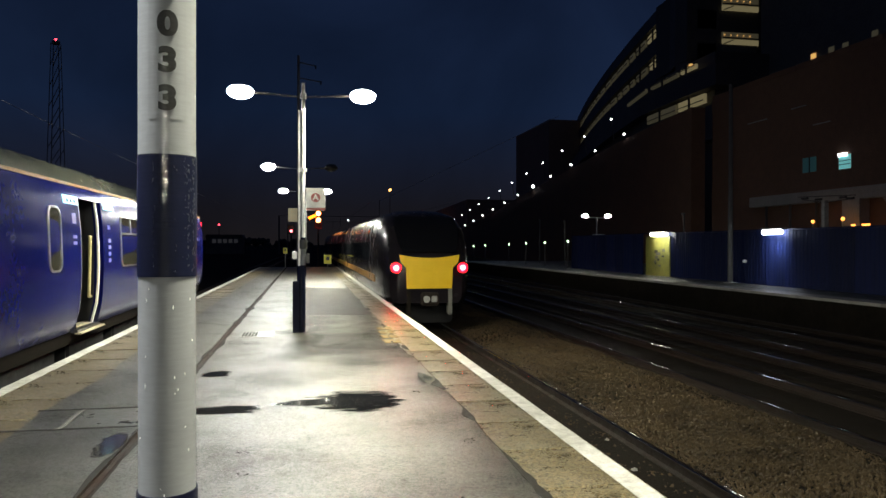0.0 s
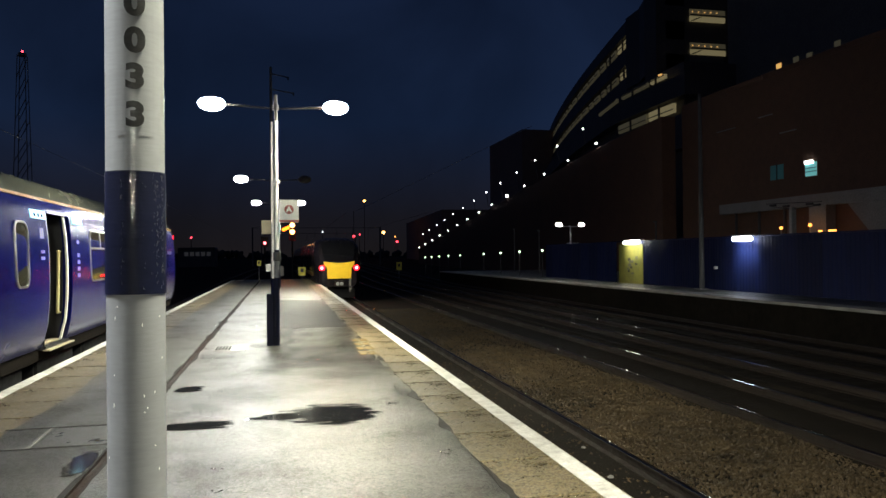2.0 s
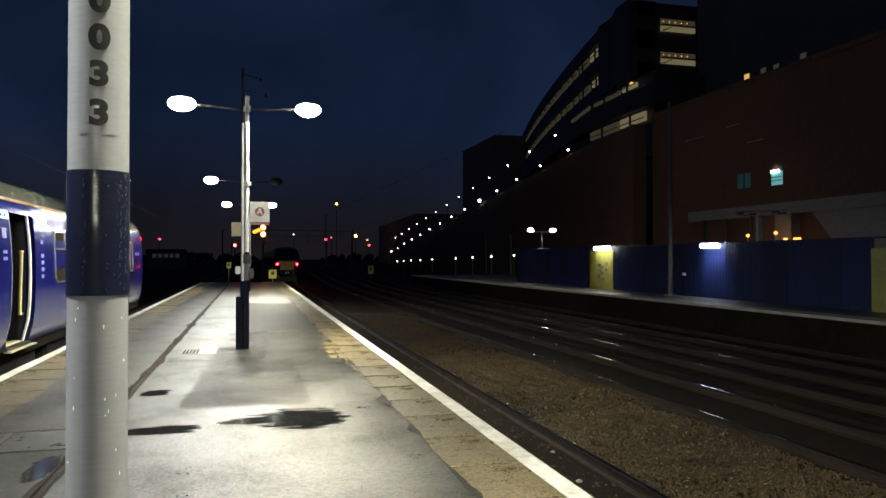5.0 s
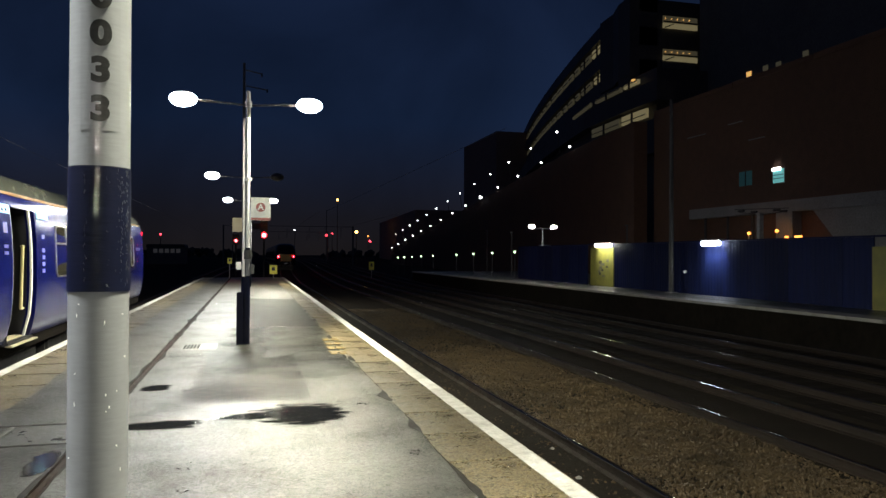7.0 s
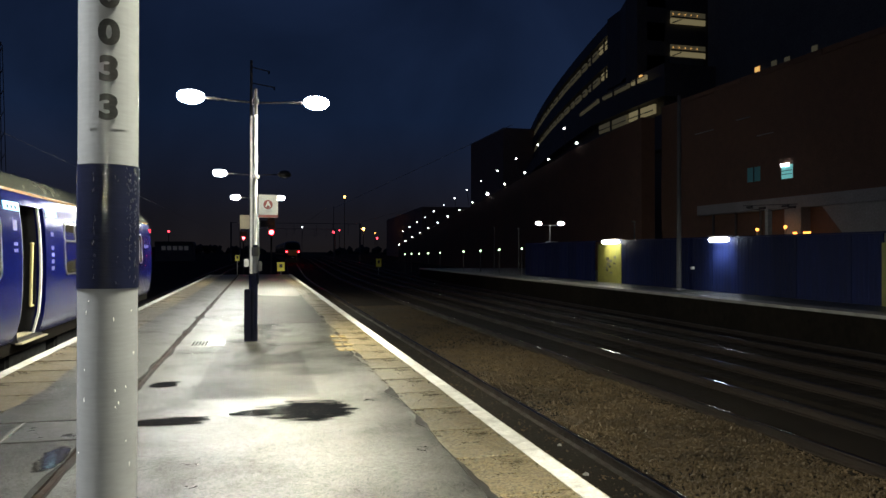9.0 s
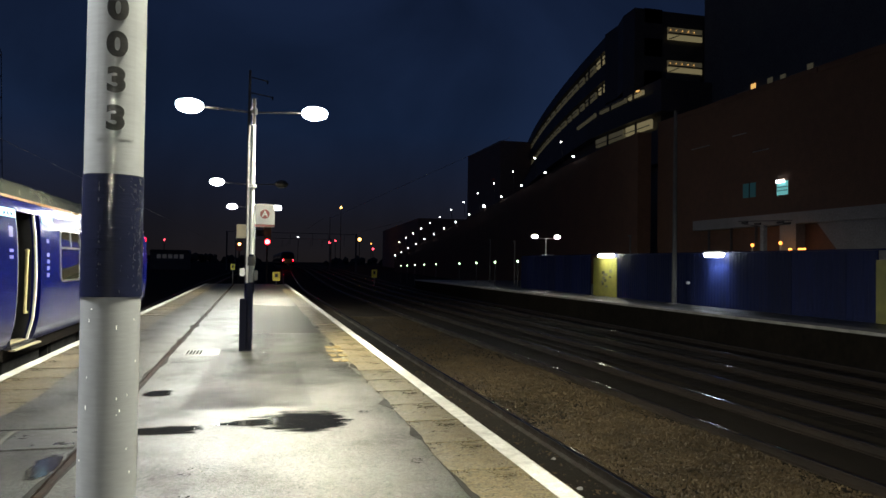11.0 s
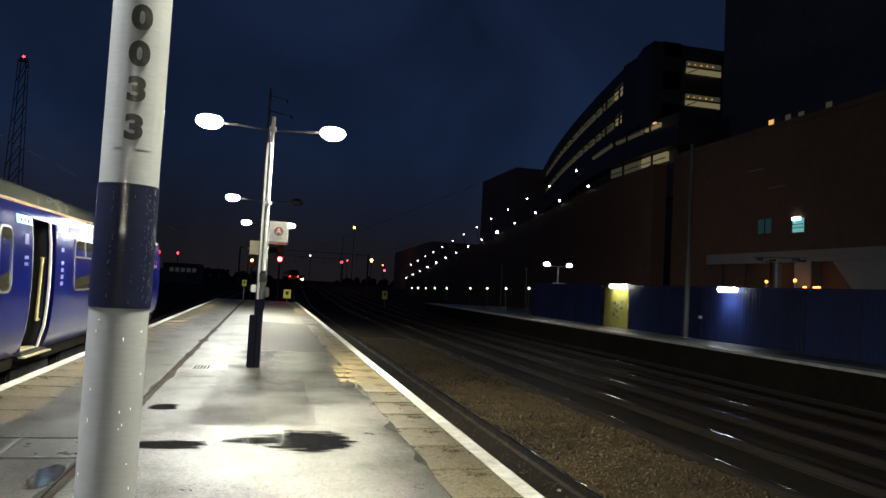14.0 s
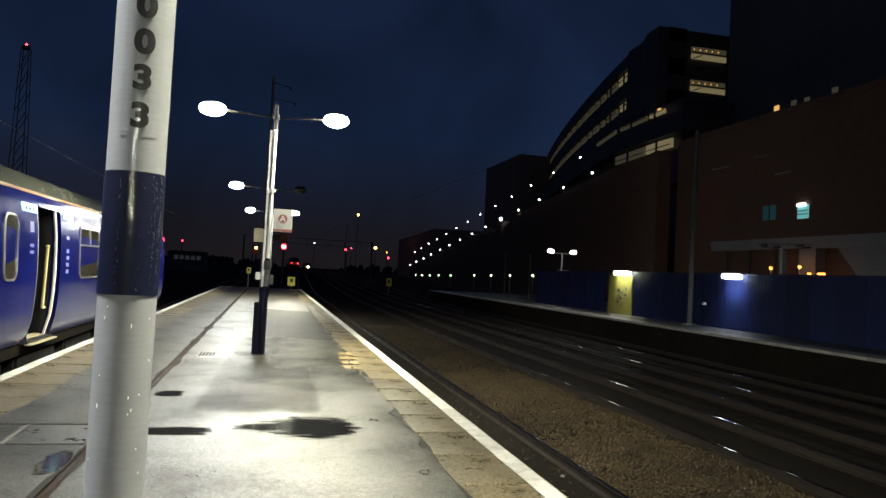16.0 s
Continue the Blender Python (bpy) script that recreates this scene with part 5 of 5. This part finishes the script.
def build_end_sign(x, y, w, h, z, label):
    es = thing("yellow_sign", label, "sign", "yellow signs by the track", at=(x, y, 0))
    part("post", rod((0, 0.03, -1.2 if y > PLAT_END else -0.004), (0, 0.03, z), 0.03, 8), "galv", es)
    part("board", box(-w / 2, w / 2, -0.015, 0.015, z - h / 2, z + h / 2, 0.006), "sign_yellow", es)
    part("marking", box(-w * 0.2, w * 0.2, -0.02, -0.0155, z - h * 0.1, z + h * 0.3), "black", es)


build_end_sign(1.67, 52, 0.52, 0.62, 0.60, "yellow warning sign at the platform end")
build_end_sign(-1.3, 53.5, 0.3, 0.42, 1.2, "small yellow sign at the platform end")
build_end_sign(13.1, 80, 0.6, 0.9, 0.45, "yellow sign beside the far tracks")


def build_gantries():
    for y in (150, 205):
        ga = thing("overhead_line_gantry", "dark steel overhead line gantry across the tracks", "gantry", "overhead line gantries", at=(bend(y), y, rise(y)))
        for x in (-8.0, 17.8):
            part("mast", box(x - 0.15, x + 0.15, -0.15, 0.15, -1.24, 6.6), "gantry", ga)
        part("beam", box(-8.0, 17.8, -0.05, 0.05, 6.45, 6.55), "gantry", ga)
        for xc in TRACKS:
            part("dropper", rod((xc + 0.6, 0, 4.2), (xc + 0.6, 0, 6.4), 0.04, 6), "gantry", ga)
    for xc in TRACKS[:2]:
        wi = thing("overhead_wire", "thin overhead contact wire", "wire", "overhead wires", kind="structure")
        part("contact_wire", strip([(-0.006, 0), (0.006, 0), (0.006, 0.012), (-0.006, 0.012)], [40, 95, 110, 130, 150, 240], xc, 4.0), "black", wi)


build_gantries()
side_wire = thing("overhead_wire", "thin overhead contact wire", "wire", "overhead wires", kind="structure")
part("contact_wire", rod((LEFT_TRACK, -14, 3.98), (LEFT_TRACK, 150, 3.98), 0.004, 6), "cladding", side_wire)


def build_horizon():
    rnd = random.Random(12)
    bm = bmesh.new()
    for x in range(-260, 240, 5):
        if 4 < x < 34:
            continue
        h = 2.2 + 2 * noise.noise((x * 0.02, 0, 1)) + rnd.uniform(0, 1.5)
        for k in range(11):
            ball((x + rnd.uniform(-4, 4), 330 + rnd.uniform(-10, 10), h * rnd.uniform(0.05, 0.98)), rnd.uniform(0.7, 1.9), bm, 1, (1, 1, rnd.uniform(0.7, 1.3)))
    for v in bm.verts:
        v.co += noise.noise_vector(v.co * 0.5) * 0.8
    tagged(part("distant_trees", bm, "far_trees"), "dark line of distant trees on the horizon", "trees", kind="stuff")


build_horizon()


def build_lineside():
    cb = thing("overhead_cable", "pale slack cable strung above the tracks", "cable", kind="structure")
    part("cable", rod((15.07, 150, 10.73), (45.18, 125, 25.08), 0.04, 6), "sign_white", cb)
    for x, y in ((15.07, 150),):
        part("cable_mast", rod((x, y + 0.06, -1.24 + rise(y)), (x, y + 0.06, 11.0), 0.06, 8), "gantry", cb)
    ct = thing("cable_trough", "row of pale concrete trough lids between two tracks", "cable trough", at=(15.75, 32.0, -1.24))
    part("trough", box(-0.11, 0.11, 0.0, 18.0, 0.0, 0.15), "dark_wall", ct)
    for i in range(30):
        part("lid", box(-0.12, 0.12, 0.6 * i + 0.02, 0.6 * i + 0.40, 0.15, 0.23, 0.01), "concrete", ct)
    for x, y, z in ((19.5, 35.04, 3.25), (22.0, 66.1, 4.0), (21.5, 58.0, 3.6)):
        tp = thing("thin_post", "thin unlit grey post beyond the hoarding", "post", "thin posts beyond the hoarding", at=(x, y, -0.006))
        part("shaft", rod((0, 0, 0), (0, 0, z), 0.04, 8), "pole_grey", tp)
        part("cap", box(-0.16, 0.06, -0.05, 0.05, z, z + 0.06, 0.01), "pole_grey", tp)
    sh = thing("distant_shed", "long low grey shed with faint windows", "shed", at=(-16.0, 150, -1.24 + rise(150)))
    part("wall", box(-3.5, 3.5, 0, 6, 0.0, 3.3), "gantry", sh)
    part("roof", prism([(-3.7, 3.3), (3.7, 3.3), (3.4, 3.9), (-3.4, 3.9)], "y", -0.2, 6.2), "cladding", sh)
    for i in range(5):
        part("window", box(-2.3 + i * 1.05, -1.55 + i * 1.05, -0.05, 0.02, 2.2, 3.0), "faint_window", sh)


build_lineside()


# ---- what moves ----
def motions():
    rows = ((0, 21.6, 3.78), (0.5, 26.9, 3.78), (1, 32.1, 3.70), (1.5, 37.3, 3.62), (2, 42.6, 3.52), (2.5, 48.1, 3.48), (3, 53.7, 3.40), (3.5, 59.4, 3.40), (4, 65.3, 3.47),
            (5, 77.0, 3.85), (6.5, 94.5, 4.42), (7, 100.3, 4.68), (8, 112.0, 5.15), (9, 124.0, 5.65), (10, 136.6, 6.15), (11.5, 156.0, 6.85), (12.5, 170.0, 7.02), (14.5, 198.0, 7.05), (16, 221.0, 7.15))
    walk(express, [(t, pose(x, y, rise(y))) for t, y, x in rows])
    walk(oncoming, [(t, pose(0.2 + k * y, y, 0.74)) for t, y, k in ((0, 520, 0.046), (4, 491, 0.046), (9, 455, 0.046), (13, 426, 0.0462), (14.5, 415, 0.0475), (16, 404, 0.0495))])
    # added shutters: shut, they cover a lens; open, they stand edge-on beside it
    for (sh, z), (flip, first) in zip(main_covers, ((5.2, "open"), (5.2, "open"), (5.2, "shut"), (5.2, "open"))):
        hinge = -0.265 * 1.06 if sh is not main_covers[-1][0] else -1.10
        swing(sh, hinge, z, flip, first)
    for (sh, z), first in zip(side_covers, ("shut", "open")):
        swing(sh, -0.148 * 1.06, z, 9.1, first)


def swing(sh, x, z, flip, first):
    shut, opened = pose(x, -0.03, z), pose(x, -0.03, z, 0, 0, -88)
    a, b = (shut, opened) if first == "shut" else (opened, shut)
    walk(sh, [(0, a), (flip - 0.05, a), (flip + 0.05, b), (16, b)])


motions()
